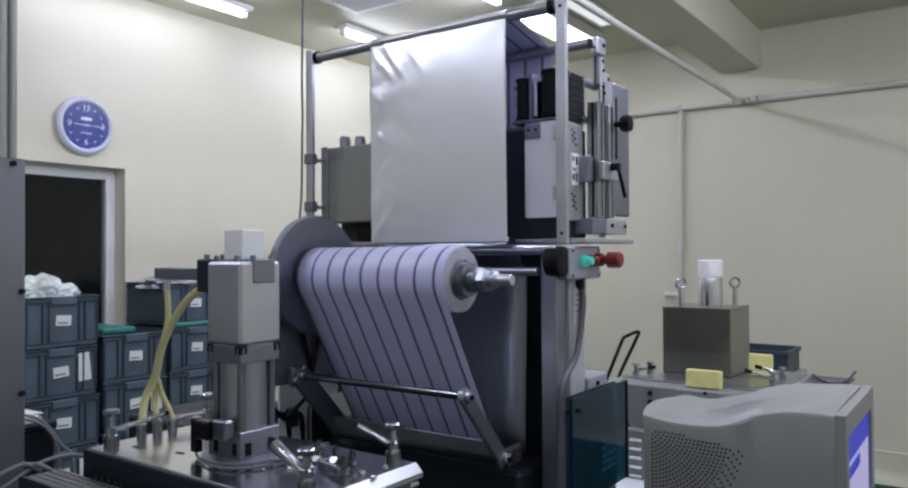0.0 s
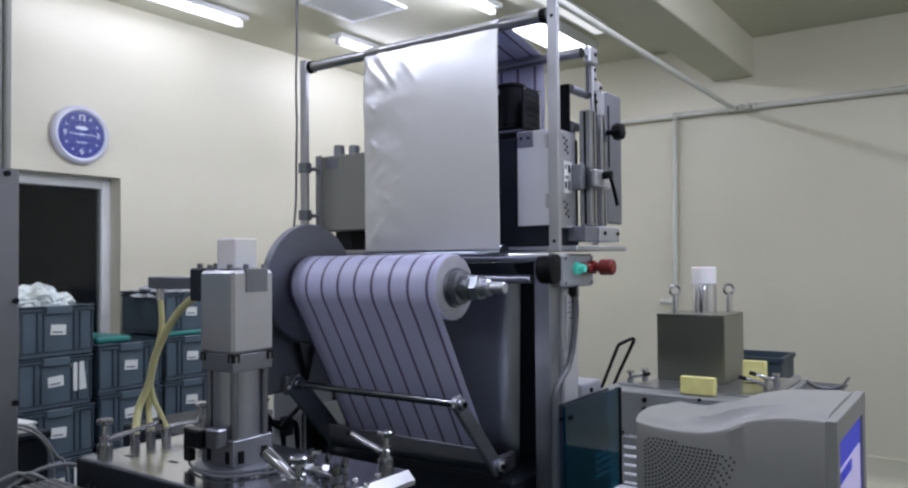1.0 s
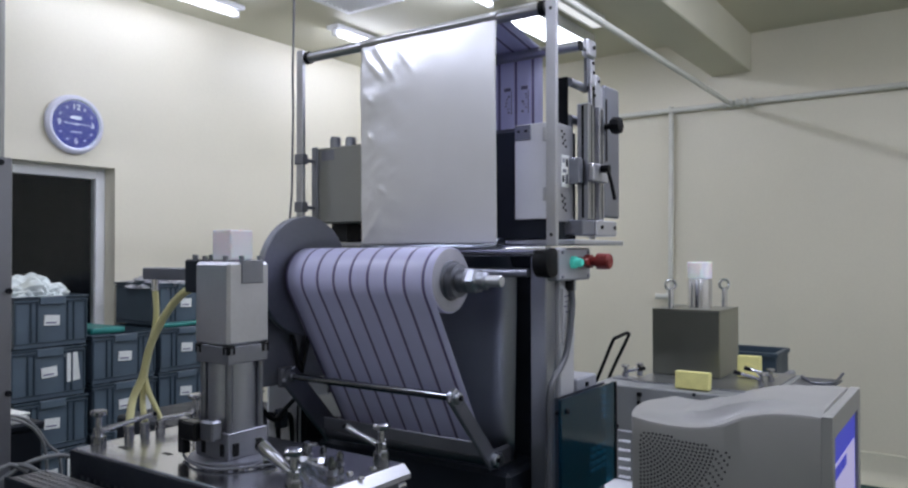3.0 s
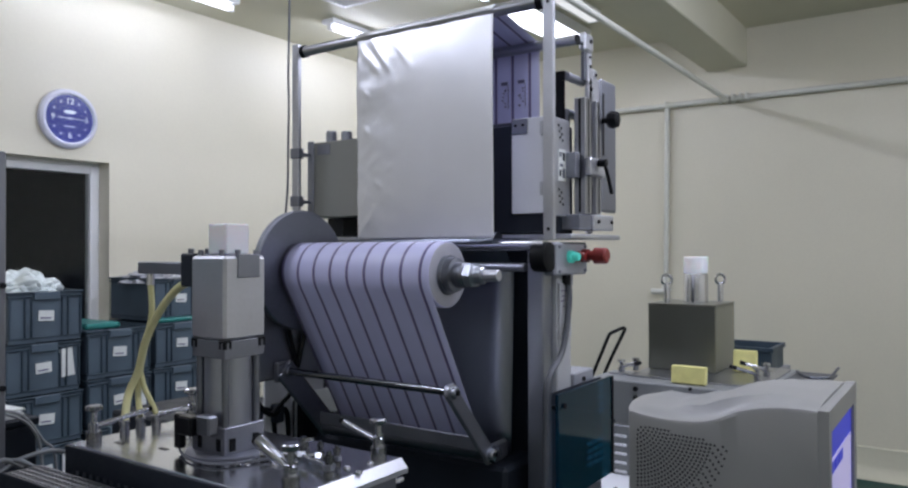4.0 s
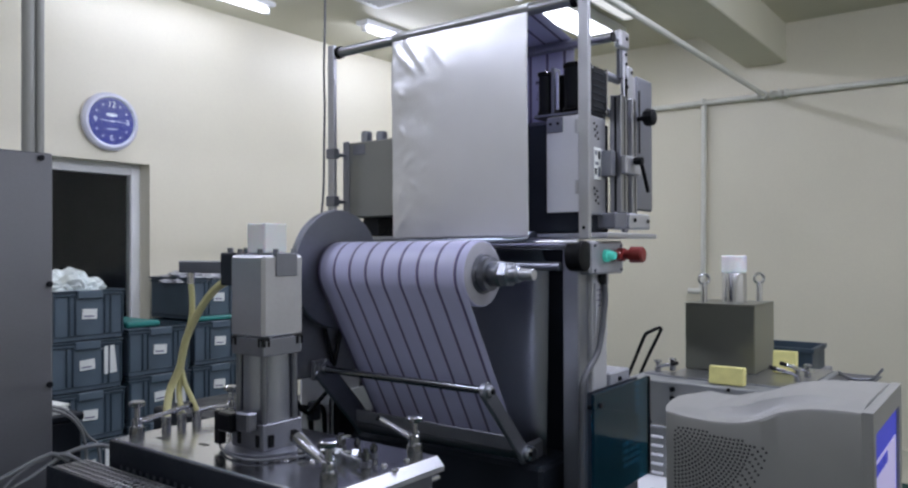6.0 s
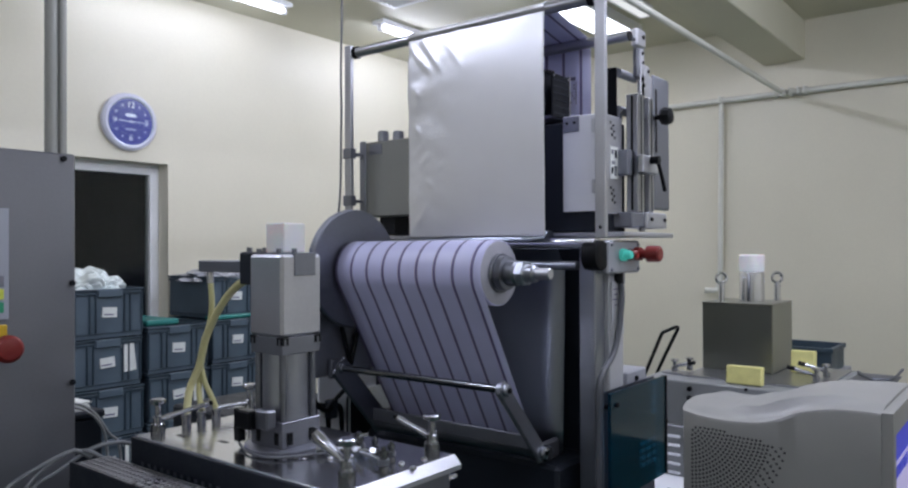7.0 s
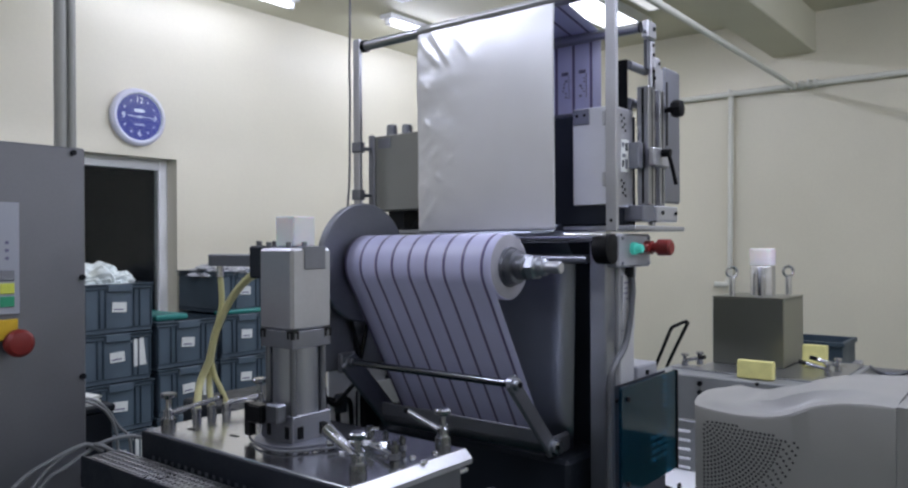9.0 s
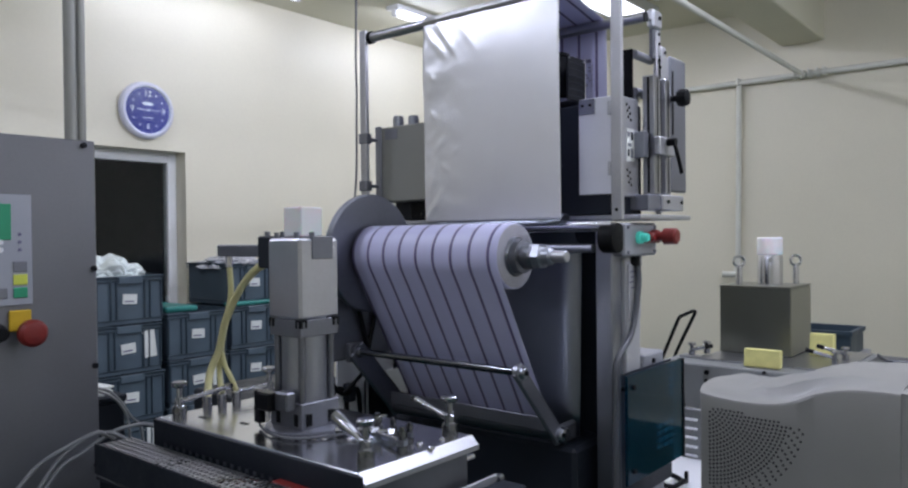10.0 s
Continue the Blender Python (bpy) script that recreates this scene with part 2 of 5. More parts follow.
def part(name, bm, mat, parent, label=""):
    """One mesh under a thing or a part; its geometry is given in the room's coordinates."""
    bmesh.ops.translate(bm, vec=-origin(parent), verts=bm.verts)
    ob = new(name, finish(name, bm, mat))
    ob.parent = parent
    return tagged(ob, label)


def single(name, bm, mat, label="", category="", kind="", group="", base=None):
    if base:
        bmesh.ops.translate(bm, vec=-Vector(base), verts=bm.verts)
    ob = new(name, finish(name, bm, mat))
    if base:
        ob.location = base
    return tagged(ob, label, category, group, kind)


def B(*a, **k):
    return add_box(bmesh.new(), *a, **k)


def C(*a, **k):
    return add_cyl(bmesh.new(), *a, **k)


# ---- the room ----
X0, X1, Y0, Y1, H = -2.6, 5.28, -2.8, 4.07, 2.92
WX0, WX1, WZ0, WZ1 = 1.72, 2.362, 0.92, 1.915  # window opening


def build_room():
    single("floor", B(X0, X1, Y0, Y1, -0.1, 0, bevel=0), GREEN_FLOOR, "green coated factory floor", "floor", "structure")
    single("ceiling", B(X0 - 0.2, X1 + 0.2, Y0 - 0.2, Y1 + 0.2, H, H + 0.15, bevel=0), CEIL, "pale cream painted ceiling", "ceiling", "structure")
    bm = bmesh.new()
    add_box(bm, X0, WX0, Y1, Y1 + 0.2, 0, H, bevel=0)
    add_box(bm, WX1, X1, Y1, Y1 + 0.2, 0, H, bevel=0)
    add_box(bm, WX0, WX1, Y1, Y1 + 0.2, 0, WZ0, bevel=0)
    add_box(bm, WX0, WX1, Y1, Y1 + 0.2, WZ1, H, bevel=0)
    single("wall_north", bm, PAINT, "cream painted wall with a window opening", "wall", "structure")
    single("wall_east", B(X1, X1 + 0.2, Y0 - 0.2, Y1 + 0.2, 0, H, bevel=0), PAINT, "plain cream painted wall", "wall", "structure")
    single("wall_south", B(X0, X1, Y0 - 0.2, Y0, 0, H, bevel=0), PAINT, "plain cream painted wall", "wall", "structure")
    single("wall_west", B(X0 - 0.2, X0, Y0 - 0.2, Y1 + 0.2, 0, H, bevel=0), PAINT, "plain cream painted wall", "wall", "structure")
    single("ceiling_beam", B(X0, X1, 1.28, 1.55, 2.66, H, bevel=0.006), CEIL, "cream painted beam under the ceiling", "beam", "structure")
    # coved skirting
    bm = bmesh.new()
    prof = [(0, 0.19), (-0.012, 0.185), (-0.014, 0.08), (-0.022, 0.045), (-0.045, 0.018), (-0.08, 0.004), (-0.08, 0.0)]
    add_sheet(bm, [(X1 + x, z) for x, z in prof], Y0, Y1, 1)
    single("baseboard", bm, CEIL, "coved pale skirting along the wall", "skirting", "structure")
    # window
    win = tagged(new("window_1"), "white framed window with black night behind the glass", "window", "", "structure")
    win.location = (2.04, Y1 + 0.13, 0.92)
    y0, y1 = Y1 + 0.10, Y1 + 0.16
    bm = bmesh.new()
    add_box(bm, WX0, WX0 + 0.055, y0, y1, WZ0, WZ1, 0.004)
    add_box(bm, WX1 - 0.055, WX1, y0, y1, WZ0, WZ1, 0.004)
    add_box(bm, WX0 + 0.055, WX1 - 0.055, y0, y1, WZ1 - 0.06, WZ1, 0.004)
    add_box(bm, WX0 + 0.055, WX1 - 0.055, y0, y1, WZ0, WZ0 + 0.06, 0.004)
    part("window_frame", bm, WHITE, win)
    part("pane", B(WX0 + 0.05, WX1 - 0.05, y0 + 0.025, y0 + 0.031, WZ0 + 0.05, WZ1 - 0.05, bevel=0), PANE, win, "dark glass pane")
    part("window_sill", B(WX0 + 0.002, WX1 - 0.002, Y1 - 0.02, y0 - 0.002, WZ0 + 0.001, WZ0 + 0.02, bevel=0.003), WHITE, win)


def build_conduits():
    c = thing("conduit", (5.24, 1.375, 2.44), "pale painted conduit along the wall with a branch", "pipe")
    r = 0.019
    part("wall_run", C((5.245, Y0, 2.446), (5.245, Y1, 2.446), r), PIPE_WHITE, c)
    part("branch", C((5.22, 1.408, 2.447), (0.9, 1.37, 2.458), 0.016), PIPE_WHITE, c)
    part("drop", C((5.245, 1.82, 2.44), (5.245, 1.835, 1.14), 0.018), PIPE_WHITE, c)
    bm = add_tube(bmesh.new(), [(5.245, 1.845, 1.16), (5.24, 1.85, 1.125), (5.22, 1.88, 1.118), (5.2, 1.93, 1.12)], 0.02)
    part("elbow", bm, PIPE_WHITE, c)
    for y in (1.408, 1.45, 1.36, 1.31, 1.27, 1.82):
        part("clamp_bolt", C((5.20, y, 2.425), (5.20, y, 2.472), 0.006, seg=10), PIPE_WHITE, c)
        part("clamp", C((5.245, y - 0.012, 2.446), (5.245, y + 0.012, 2.446), 0.027), PIPE_WHITE, c, "clamp ring on the conduit")
    part("tee", C((5.19, 1.408, 2.447), (5.235, 1.408, 2.447), 0.025), PIPE_WHITE, c)
    for y in (-1.2, 0.1, 2.9):
        part("bracket", B(5.222, 5.279, y - 0.01, y + 0.01, 2.425, 2.468, bevel=0.002), PIPE_WHITE, c)


def fluorescent(x0, x1, y0, y1, power=1.0):
    """A batten fitting along x or y with one tube and its own light."""
    cx, cy = (x0 + x1) / 2, (y0 + y1) / 2
    f = thing("ceiling_light", (cx, cy, H), "white fluorescent batten light on the ceiling, seen or added, switched on", "ceiling light", "fluorescent lights")
    along_x = (x1 - x0) > (y1 - y0)
    w = 0.055
    if along_x:
        part("housing", B(x0, x1, cy - w, cy + w, H - 0.03, H - 0.001, bevel=0.006), WHITE, f)
        a, b = (x0 + 0.03, cy, H - 0.05), (x1 - 0.03, cy, H - 0.05)
    else:
        part("housing", B(cx - w, cx + w, y0, y1, H - 0.03, H - 0.001, bevel=0.006), WHITE, f)
        a, b = (cx, y0 + 0.03, H - 0.05), (cx, y1 - 0.03, H - 0.05)
    part("tube", C(a, b, 0.019, seg=16), TUBE, f, "glowing white tube")
    for e, d in ((a, 1), (b, -1)):
        bm = B(e[0] - 0.016, e[0] + 0.016, e[1] - 0.016, e[1] + 0.016, H - 0.072, H - 0.03, bevel=0.003)
        part("socket", bm, WHITE, f)
    # the tube's light, sideways and down on both sides
    for side in (-1, 1):
        ld = bpy.data.lights.new("tube_light", "AREA")
        ld.shape = "RECTANGLE"
        long = max(x1 - x0, y1 - y0)
        ld.size, ld.size_y = (long, 0.05) if along_x else (0.05, long)
        ld.energy = power * LAMP_WATTS * long / 1.2
        ld.color = LAMP_COLOUR
        lamp = new("tube_light", ld)
        if along_x:
            lamp.matrix_basis = pose(cx, cy + side * 0.03, H - 0.08, side * LAMP_TILT, 0, 0)
        else:
            lamp.matrix_basis = pose(cx + side * 0.03, cy, H - 0.08, 0, -side * LAMP_TILT, 0)


def panel_light(x0, x1, y0, y1, lit=DIFFUSER, label="wide white fluorescent light with a glowing diffuser"):
    """A wide fitting with a lit diffuser."""
    f = thing("ceiling_light", ((x0 + x1) / 2, (y0 + y1) / 2, H), label, "ceiling light", "fluorescent lights")
    bm = bmesh.new()
    for a in ((x0, x1, y0, y0 + 0.015), (x0, x1, y1 - 0.015, y1), (x0, x0 + 0.015, y0 + 0.015, y1 - 0.015), (x1 - 0.015, x1, y0 + 0.015, y1 - 0.015)):
        add_box(bm, *a, H - 0.07, H - 0.001, 0.003)
    part("housing", bm, WHITE, f)
    part("diffuser", B(x0 + 0.0155, x1 - 0.0155, y0 + 0.0155, y1 - 0.0155, H - 0.068, H - 0.055, bevel=0.002), lit, f, "glowing white diffuser")


def build_ceiling_things():
    # only the first three battens are seen; the other seven are added light
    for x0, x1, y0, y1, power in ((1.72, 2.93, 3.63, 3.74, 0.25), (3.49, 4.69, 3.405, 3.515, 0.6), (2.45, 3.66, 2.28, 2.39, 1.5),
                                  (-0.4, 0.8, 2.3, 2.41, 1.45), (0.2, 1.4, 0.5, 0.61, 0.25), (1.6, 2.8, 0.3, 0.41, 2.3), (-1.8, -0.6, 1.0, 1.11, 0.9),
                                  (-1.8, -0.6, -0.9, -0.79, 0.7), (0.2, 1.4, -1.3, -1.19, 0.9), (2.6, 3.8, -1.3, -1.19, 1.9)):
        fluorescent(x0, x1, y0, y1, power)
    panel_light(3.86, 4.70, 2.16, 2.42)
    panel_light(3.3, 4.36, 1.94, 2.03, DIFFUSER_DIM, "narrow white ceiling light with a dim diffuser")
    v = thing("ceiling_vent", (3.15, 2.98, H), "square white ceiling air diffuser with louvres", "air vent")
    x0, x1, y0, y1, z = 2.93, 3.37, 2.76, 3.2, H - 0.02
    part("backing", B(x0 + 0.03, x1 - 0.03, y0 + 0.03, y1 - 0.03, H - 0.006, H - 0.001, bevel=0), RUBBER, v)
    bm = bmesh.new()
    for a in ((x0, x1, y0, y0 + 0.04), (x0, x1, y1 - 0.04, y1), (x0, x0 + 0.04, y0 + 0.04, y1 - 0.04), (x1 - 0.04, x1, y0 + 0.04, y1 - 0.04)):
        add_box(bm, *a, z, H - 0.001, 0.004)
    part("frame", bm, WHITE, v)
    n = 9
    for k in range(n):
        x = x0 + 0.06 + (x1 - x0 - 0.12) * k / (n - 1)
        part("slat", B(x - 0.012, x + 0.012, y0 + 0.04, y1 - 0.04, H - 0.018, H - 0.015, bevel=0, turn=pose(0, 0, 0, 0, 35, 0)), WHITE, v)


build_room()
build_conduits()
build_ceiling_things()


# ---- the printing and unwinding machine ----
RC = (1.318, 1.362)  # roll axis, x and z
RR = 0.074


def arc(cx, cz, r, a0, a1, n):
    return [(cx + r * math.cos(radians(a0 + (a1 - a0) * k / n)), cz + r * math.sin(radians(a0 + (a1 - a0) * k / n))) for k in range(n + 1)]


def straight(a, b, n):
    return [(a[0] + (b[0] - a[0]) * k / n, a[1] + (b[1] - a[1]) * k / n) for k in range(1, n)]


def two_faced(name, profile, y0, y1, ny, parent, front, back, bulge=None, label=""):
    bm = add_sheet(bmesh.new(), profile, y0, y1, ny, bulge)
    bmesh.ops.translate(bm, vec=-origin(parent), verts=bm.verts)
    ob = new(name, finish(name, bm, front, 60))
    ob.data.materials.append(back)
    ob.parent = parent
    s = ob.modifiers.new("thickness", "SOLIDIFY")
    s.thickness, s.offset, s.material_offset, s.use_rim = 0.0006, 0, 1, True
    return tagged(ob, label)


def build_web():
    w = thing("laminate_web", (1.5, 1.2, 1.45), "laminate film web, silver outside and purple printed lines inside", "film web")
    # from the roll down to the dancer roller
    a, b = (RC[0] - RR * 0.876, RC[1] - RR * 0.482), (1.472, 0.935)
    prof = arc(RC[0], RC[1], RR + 0.0012, 100, 208.8, 16) + straight(a, b, 10) + [b]
    two_faced("printed_run", prof, 0.988, 1.44, 12, w, PRINTED, FOIL, None, "lavender printed run with dark purple lane lines")

    # the silver run in front
    def crumple(y, f):
        # y 1 is the far edge, f 1 the top
        edge = math.exp(-((y - 1.0) / 0.3) ** 2)
        n = (noise.noise(Vector((y * 6, f * 9, 3.1))) * 0.0035 + noise.noise(Vector((y * 11, f * 17, 7.7))) * 0.0014 + noise.noise(Vector((y * 22, f * 30, 1.7))) * 0.0006) * (0.95 * edge + 0.32 * max(0, f - 0.72) / 0.28)
        folds = 0.0
        for y0, f0, y1, f1, wide, deep in ((0.98, 0.95, 0.80, 0.80, 0.026, 0.0034), (0.88, 0.97, 0.72, 0.80, 0.02, 0.0026), (0.70, 0.95, 0.58, 0.82, 0.022, 0.0018), (0.93, 0.72, 0.90, 0.70, 0.016, 0.003), (0.94, 0.55, 0.91, 0.52, 0.018, 0.0026), (0.90, 0.36, 0.84, 0.40, 0.018, 0.0022), (0.85, 0.28, 0.80, 0.25, 0.016, 0.002), (0.76, 0.33, 0.72, 0.36, 0.014, 0.0014), (0.97, 0.40, 0.88, 0.46, 0.02, 0.0014), (0.99, 0.02, 0.82, 0.18, 0.02, 0.0018), (0.96, 0.12, 0.90, 0.30, 0.02, 0.0014)):
            dy, df = y1 - y0, (f1 - f0) * 1.25
            t = max(0, min(1, ((y - y0) * dy + (f - f0) * 1.25 * df) / (dy * dy + df * df)))
            far = math.hypot(y - y0 - t * dy, (f - f0) * 1.25 - t * df)
            folds += deep * math.exp(-(far / wide) ** 2) * math.sin(math.pi * (0.15 + 0.7 * t))
        top = 0.010 * max(0, f - 0.72) ** 2 * 8
        return n - folds + 0.0016 * noise.noise(Vector((y * 2.5, f * 3, 1))) + top + 0.002 * math.sin(7 * y) * (1 - f)

    prof = [(1.50, 1.446)] + straight((1.50, 1.446), (1.495, 2.0), 90) + [(1.495, 2.0)]
    two_faced("front_run", prof, 0.98, 1.418, 72, w, FOIL, PRINTED, crumple, "crumpled silver film face")
    prof = arc(1.512, 2.0, 0.016, 180, 80, 6) + straight((1.515, 2.016), (1.722, 1.975), 6) + arc(1.722, 1.96, 0.015, 90, 0, 6) + straight((1.737, 1.96), (1.737, 1.5), 10) + [(1.737, 1.5)]
    two_faced("back_run", prof, 0.98, 1.418, 8, w, FOIL, PRINTED, None, "printed film seen from its inner side")
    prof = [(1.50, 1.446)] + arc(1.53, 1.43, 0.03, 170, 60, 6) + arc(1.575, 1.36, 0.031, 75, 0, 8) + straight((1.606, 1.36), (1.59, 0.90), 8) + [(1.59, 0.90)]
    two_faced("lower_run", prof, 0.985, 1.425, 6, w, FOIL_DARKENED, FOIL_DARKENED, None, "silver film below the guide roller, darkened for its dim reflections")
    # print on the inner run: unreadable text as bars
    bm = bmesh.new()
    rnd = random.Random(4)
    for lane in range(7):
        yc = 1.010 + 0.0533 * (lane + 0.5)
        for zb in (1.875, 1.72, 1.565):
            add_box(bm, 1.7345, 1.7362, yc - 0.011, yc + 0.009, zb - 0.004, zb + 0.005, 0)
            for k in range(6):
                h, x = rnd.uniform(0.004, 0.011), rnd.uniform(-0.007, 0.007)
                add_box(bm, 1.7345, 1.7362, yc + x - 0.003, yc + x + rnd.uniform(0.001, 0.004), zb - 0.016 - k * 0.009 - h * 0.5, zb - 0.016 - k * 0.009, 0)
            add_box(bm, 1.7345, 1.7362, yc - 0.014, yc - 0.0128, zb - 0.07, zb - 0.006, 0)
    tagged(part("label_print", bm, INK, w, "small dark print in lanes"), kind="stuff")


def build_roll():
    r = thing("film_roll", (RC[0], 1.2, RC[1]), "thick roll of lavender lined laminate film on a chrome shaft", "film roll")
    x, z = RC
    bm = add_lathe(bmesh.new(), (x, 0.988, z), (x, 1.44, z), [(0, 0.03), (0, RR - 0.002), (0.004, RR), (0.996, RR), (1, RR - 0.002), (1, 0.03)], 64)
    part("film", bm, PRINTED, r)
    bm = bmesh.new()
    add_lathe(bm, (x, 0.9865, z), (x, 0.9885, z), [(0, 0.068), (0.5, 0.0715), (1, 0.0715)], 56)
    part("wound_edge", bm, ROLL_EDGE, r, "pale wound edge of the film")
    part("core", add_lathe(bmesh.new(), (x, 0.979, z), (x, 0.9865, z), [(0, 0.043), (0.8, 0.0455), (1, 0.0455)], 40), STEEL_DARK, r)
    part("chuck", add_lathe(bmesh.new(), (x, 0.935, z), (x, 0.979, z), [(0, 0.024), (0.12, 0.028), (0.6, 0.028), (0.65, 0.038), (1, 0.040)], 32), STEEL_DARK, r, "dull steel chuck")
    bm = add_lathe(bmesh.new(), (x, 0.914, z), (x, 0.935, z), [(0, 0.026), (0.12, 0.029), (0.88, 0.029), (1, 0.026)], 6)
    part("nut", bm, ALU_MID, r, "hexagonal steel nut")
    part("collar", add_lathe(bmesh.new(), (x, 0.89, z), (x, 0.914, z), [(0, 0.015), (0.2, 0.019), (0.8, 0.019), (1, 0.022)], 24), ALU_MID, r)
    part("shaft", add_lathe(bmesh.new(), (x, 0.855, z), (x, 1.56, z), [(0, 0.011), (0.004, 0.013), (1, 0.013)], 24), ALU, r, "bright shaft end")
    part("flange", add_lathe(bmesh.new(), (x + 0.004, 1.4445, z + 0.004), (x + 0.004, 1.464, z + 0.004), [(0, 0.15), (0.15, 0.154), (0.85, 0.154), (1, 0.15)], 72), STEEL_DARK, r, "large dull steel flange disc")


def build_dancer():
    d = thing("dancer_arm", (1.29, 1.2, 1.107), "pivoted dancer arm with two long chrome rollers below the film roll", "dancer arm")
    ax, az, bx, bz = 1.29, 1.108, 1.442, 0.941
    part("upper_rod", C((ax, 0.965, az), (ax, 1.5, az), 0.0085), DARK_CHROME, d, "long dark polished rod")
    part("lower_roller", C((bx + 0.012, 0.968, bz), (bx - 0.01, 1.47, bz), 0.02), STEEL_DARK, d)
    tilt = math.degrees(math.atan2(ax - bx, az - bz))
    length = math.hypot(ax - bx, az - bz)
    for y in (0.962, 1.475):
        cx, cz = (ax + bx) / 2, (az + bz) / 2
        bm = B(cx - (0.02 if y < 1 else 0.03), cx + (0.02 if y < 1 else 0.03), y - 0.006, y + 0.006, cz - length / 2 - 0.012, cz + length / 2 + 0.012, bevel=0.004, turn=pose(0, 0, 0, 0, tilt, 0))
        arm = part("side_arm", bm, ALU_DARK if y < 1 else STEEL_DARK, d)
        for px, pz in ((ax, az), (bx, bz)):
            part("boss", add_lathe(bmesh.new(), (px, y - 0.018, pz), (px, y + 0.006, pz), [(0, 0.010), (0.1, 0.013), (0.45, 0.013), (0.5, 0.018), (1, 0.018)], 24), ALU_MID if y < 1 else STEEL_DARK, arm)
            part("screw", C((px, y - 0.022, pz), (px, y - 0.017, pz), 0.006, seg=12), BLACK, arm)
    # bracket that carries the arm
    part("pivot_bracket", B(bx + 0.012, 1.55, 0.969, 0.985, bz - 0.034, bz + 0.012, bevel=0.006), ALU_DARK, d)
    part("pivot_cap", add_lathe(bmesh.new(), (bx + 0.012, 0.94, bz - 0.004), (bx + 0.012, 0.956, bz - 0.004), [(0, 0.014), (0.2, 0.018), (1, 0.019)], 28), WORN_CHROME, d)
    part("cross_plate", B(1.405, 1.412, 0.97, 1.47, 0.952, 0.985, bevel=0.002), ALU_DARK, d)
    part("hanger", B(1.27, 1.31, 1.483, 1.5, 1.08, 1.13, bevel=0.003), ALU_DARK, d)


def build_frame():
    f = thing("film_printing_machine", (1.7, 1.25, 0), "tall aluminium and steel frame of a film printing machine", "machine frame")
    part("near_upright", B(1.492, 1.506, 0.815, 0.842, 1.44, 2.05, bevel=0.002), ALU, f)
    part("far_upright", B(1.492, 1.506, 1.642, 1.668, 1.44, 2.02, bevel=0.002), ALU, f)
    part("top_roller", C((1.512, 0.842, 2.0), (1.512, 1.66, 2.0), 0.0145), STEEL, f, "long steel guide roller")
    for y in (0.85, 1.63):
        part("end_cap", C((1.512, y, 2.0), (1.512, y + 0.015, 2.0), 0.018), BLACK, f)
    part("back_roller", C((1.722, 0.8628, 1.96), (1.722, 1.46, 1.96), 0.0135), STEEL, f)
    part("end_cap", C((1.722, 0.86, 1.96), (1.722, 0.8625, 1.96), 0.0142), BLACK, f)
    part("axle_stub", C((1.722, 0.868, 1.96), (1.763, 0.868, 1.96), 0.005, seg=14), STEEL_DARK, f)
    part("guide_roller", C((1.53, 0.855, 1.43), (1.53, 1.66, 1.43), 0.0155), CHROME, f, "polished guide roller")
    # near side plates
    part("back_upright", B(1.79, 1.814, 0.862, 0.874, 1.46, 1.942, bevel=0.003), ALU, f)
    part("bearing_block", B(1.762, 1.816, 0.858, 0.878, 1.942, 1.99, bevel=0.005), ALU, f)
    part("inner_web", B(1.772, 1.7895, 0.866, 0.876, 1.865, 1.941, bevel=0.001), STEEL_DARK, f)
    part("shoulder", B(1.814, 1.85, 0.8622, 0.8738, 1.80, 1.905, bevel=0.008), ALU, f)
    part("gusset", B(1.79, 1.90, 0.862, 0.874, 1.62, 1.88, bevel=0.006), ALU, f)
    part("side_plate", B(1.86, 1.965, 0.857, 0.868, 1.52, 1.885, bevel=0.006), ALU_DARK, f)
    part("slot", B(1.869, 1.878, 0.8555, 0.8575, 1.675, 1.845, bevel=0), BLACK, f)
    for z in (1.865, 1.77):
        part("spacer", C((1.70, 0.885, z), (1.80, 0.885, z), 0.011), ALU_DARK, f)
    for x, z in ((1.802, 1.905), (1.8, 1.93), (1.8, 1.862), (1.806, 1.845), (1.836, 1.888), (1.95, 1.865), (1.90, 1.868)):
        part("bolt", C((x, 0.859, z), (x, 0.863, z), 0.0045, seg=12), BLACK, f)
    # slide columns and base block
    for x0, x1 in ((1.70, 1.738), (1.768, 1.797)):
        col = part("slide_column", B(x0, x1, 0.83, 0.862, 1.508, 1.805, bevel=0.002), STEEL, f, "square aluminium profile")
        part("slot", B((x0 + x1) / 2 - 0.002, (x0 + x1) / 2 + 0.002, 0.8292, 0.8305, 1.512, 1.80, bevel=0), BLACK, col)
        part("slot", B(x0 - 0.0008, x0 + 0.0005, 0.843, 0.849, 1.512, 1.80, bevel=0), BLACK, col)
    part("slide_block", B(1.692, 1.782, 0.812, 0.8285, 1.605, 1.65, bevel=0.003), ALU, f)
    part("slide_stop", B(1.662, 1.69, 0.84, 0.87, 1.598, 1.662, bevel=0.002), ALU_DARK, f)
    part("clamp_knob", C((1.738, 0.79, 1.638), (1.738, 0.813, 1.638), 0.010, seg=16), BLACK, f)
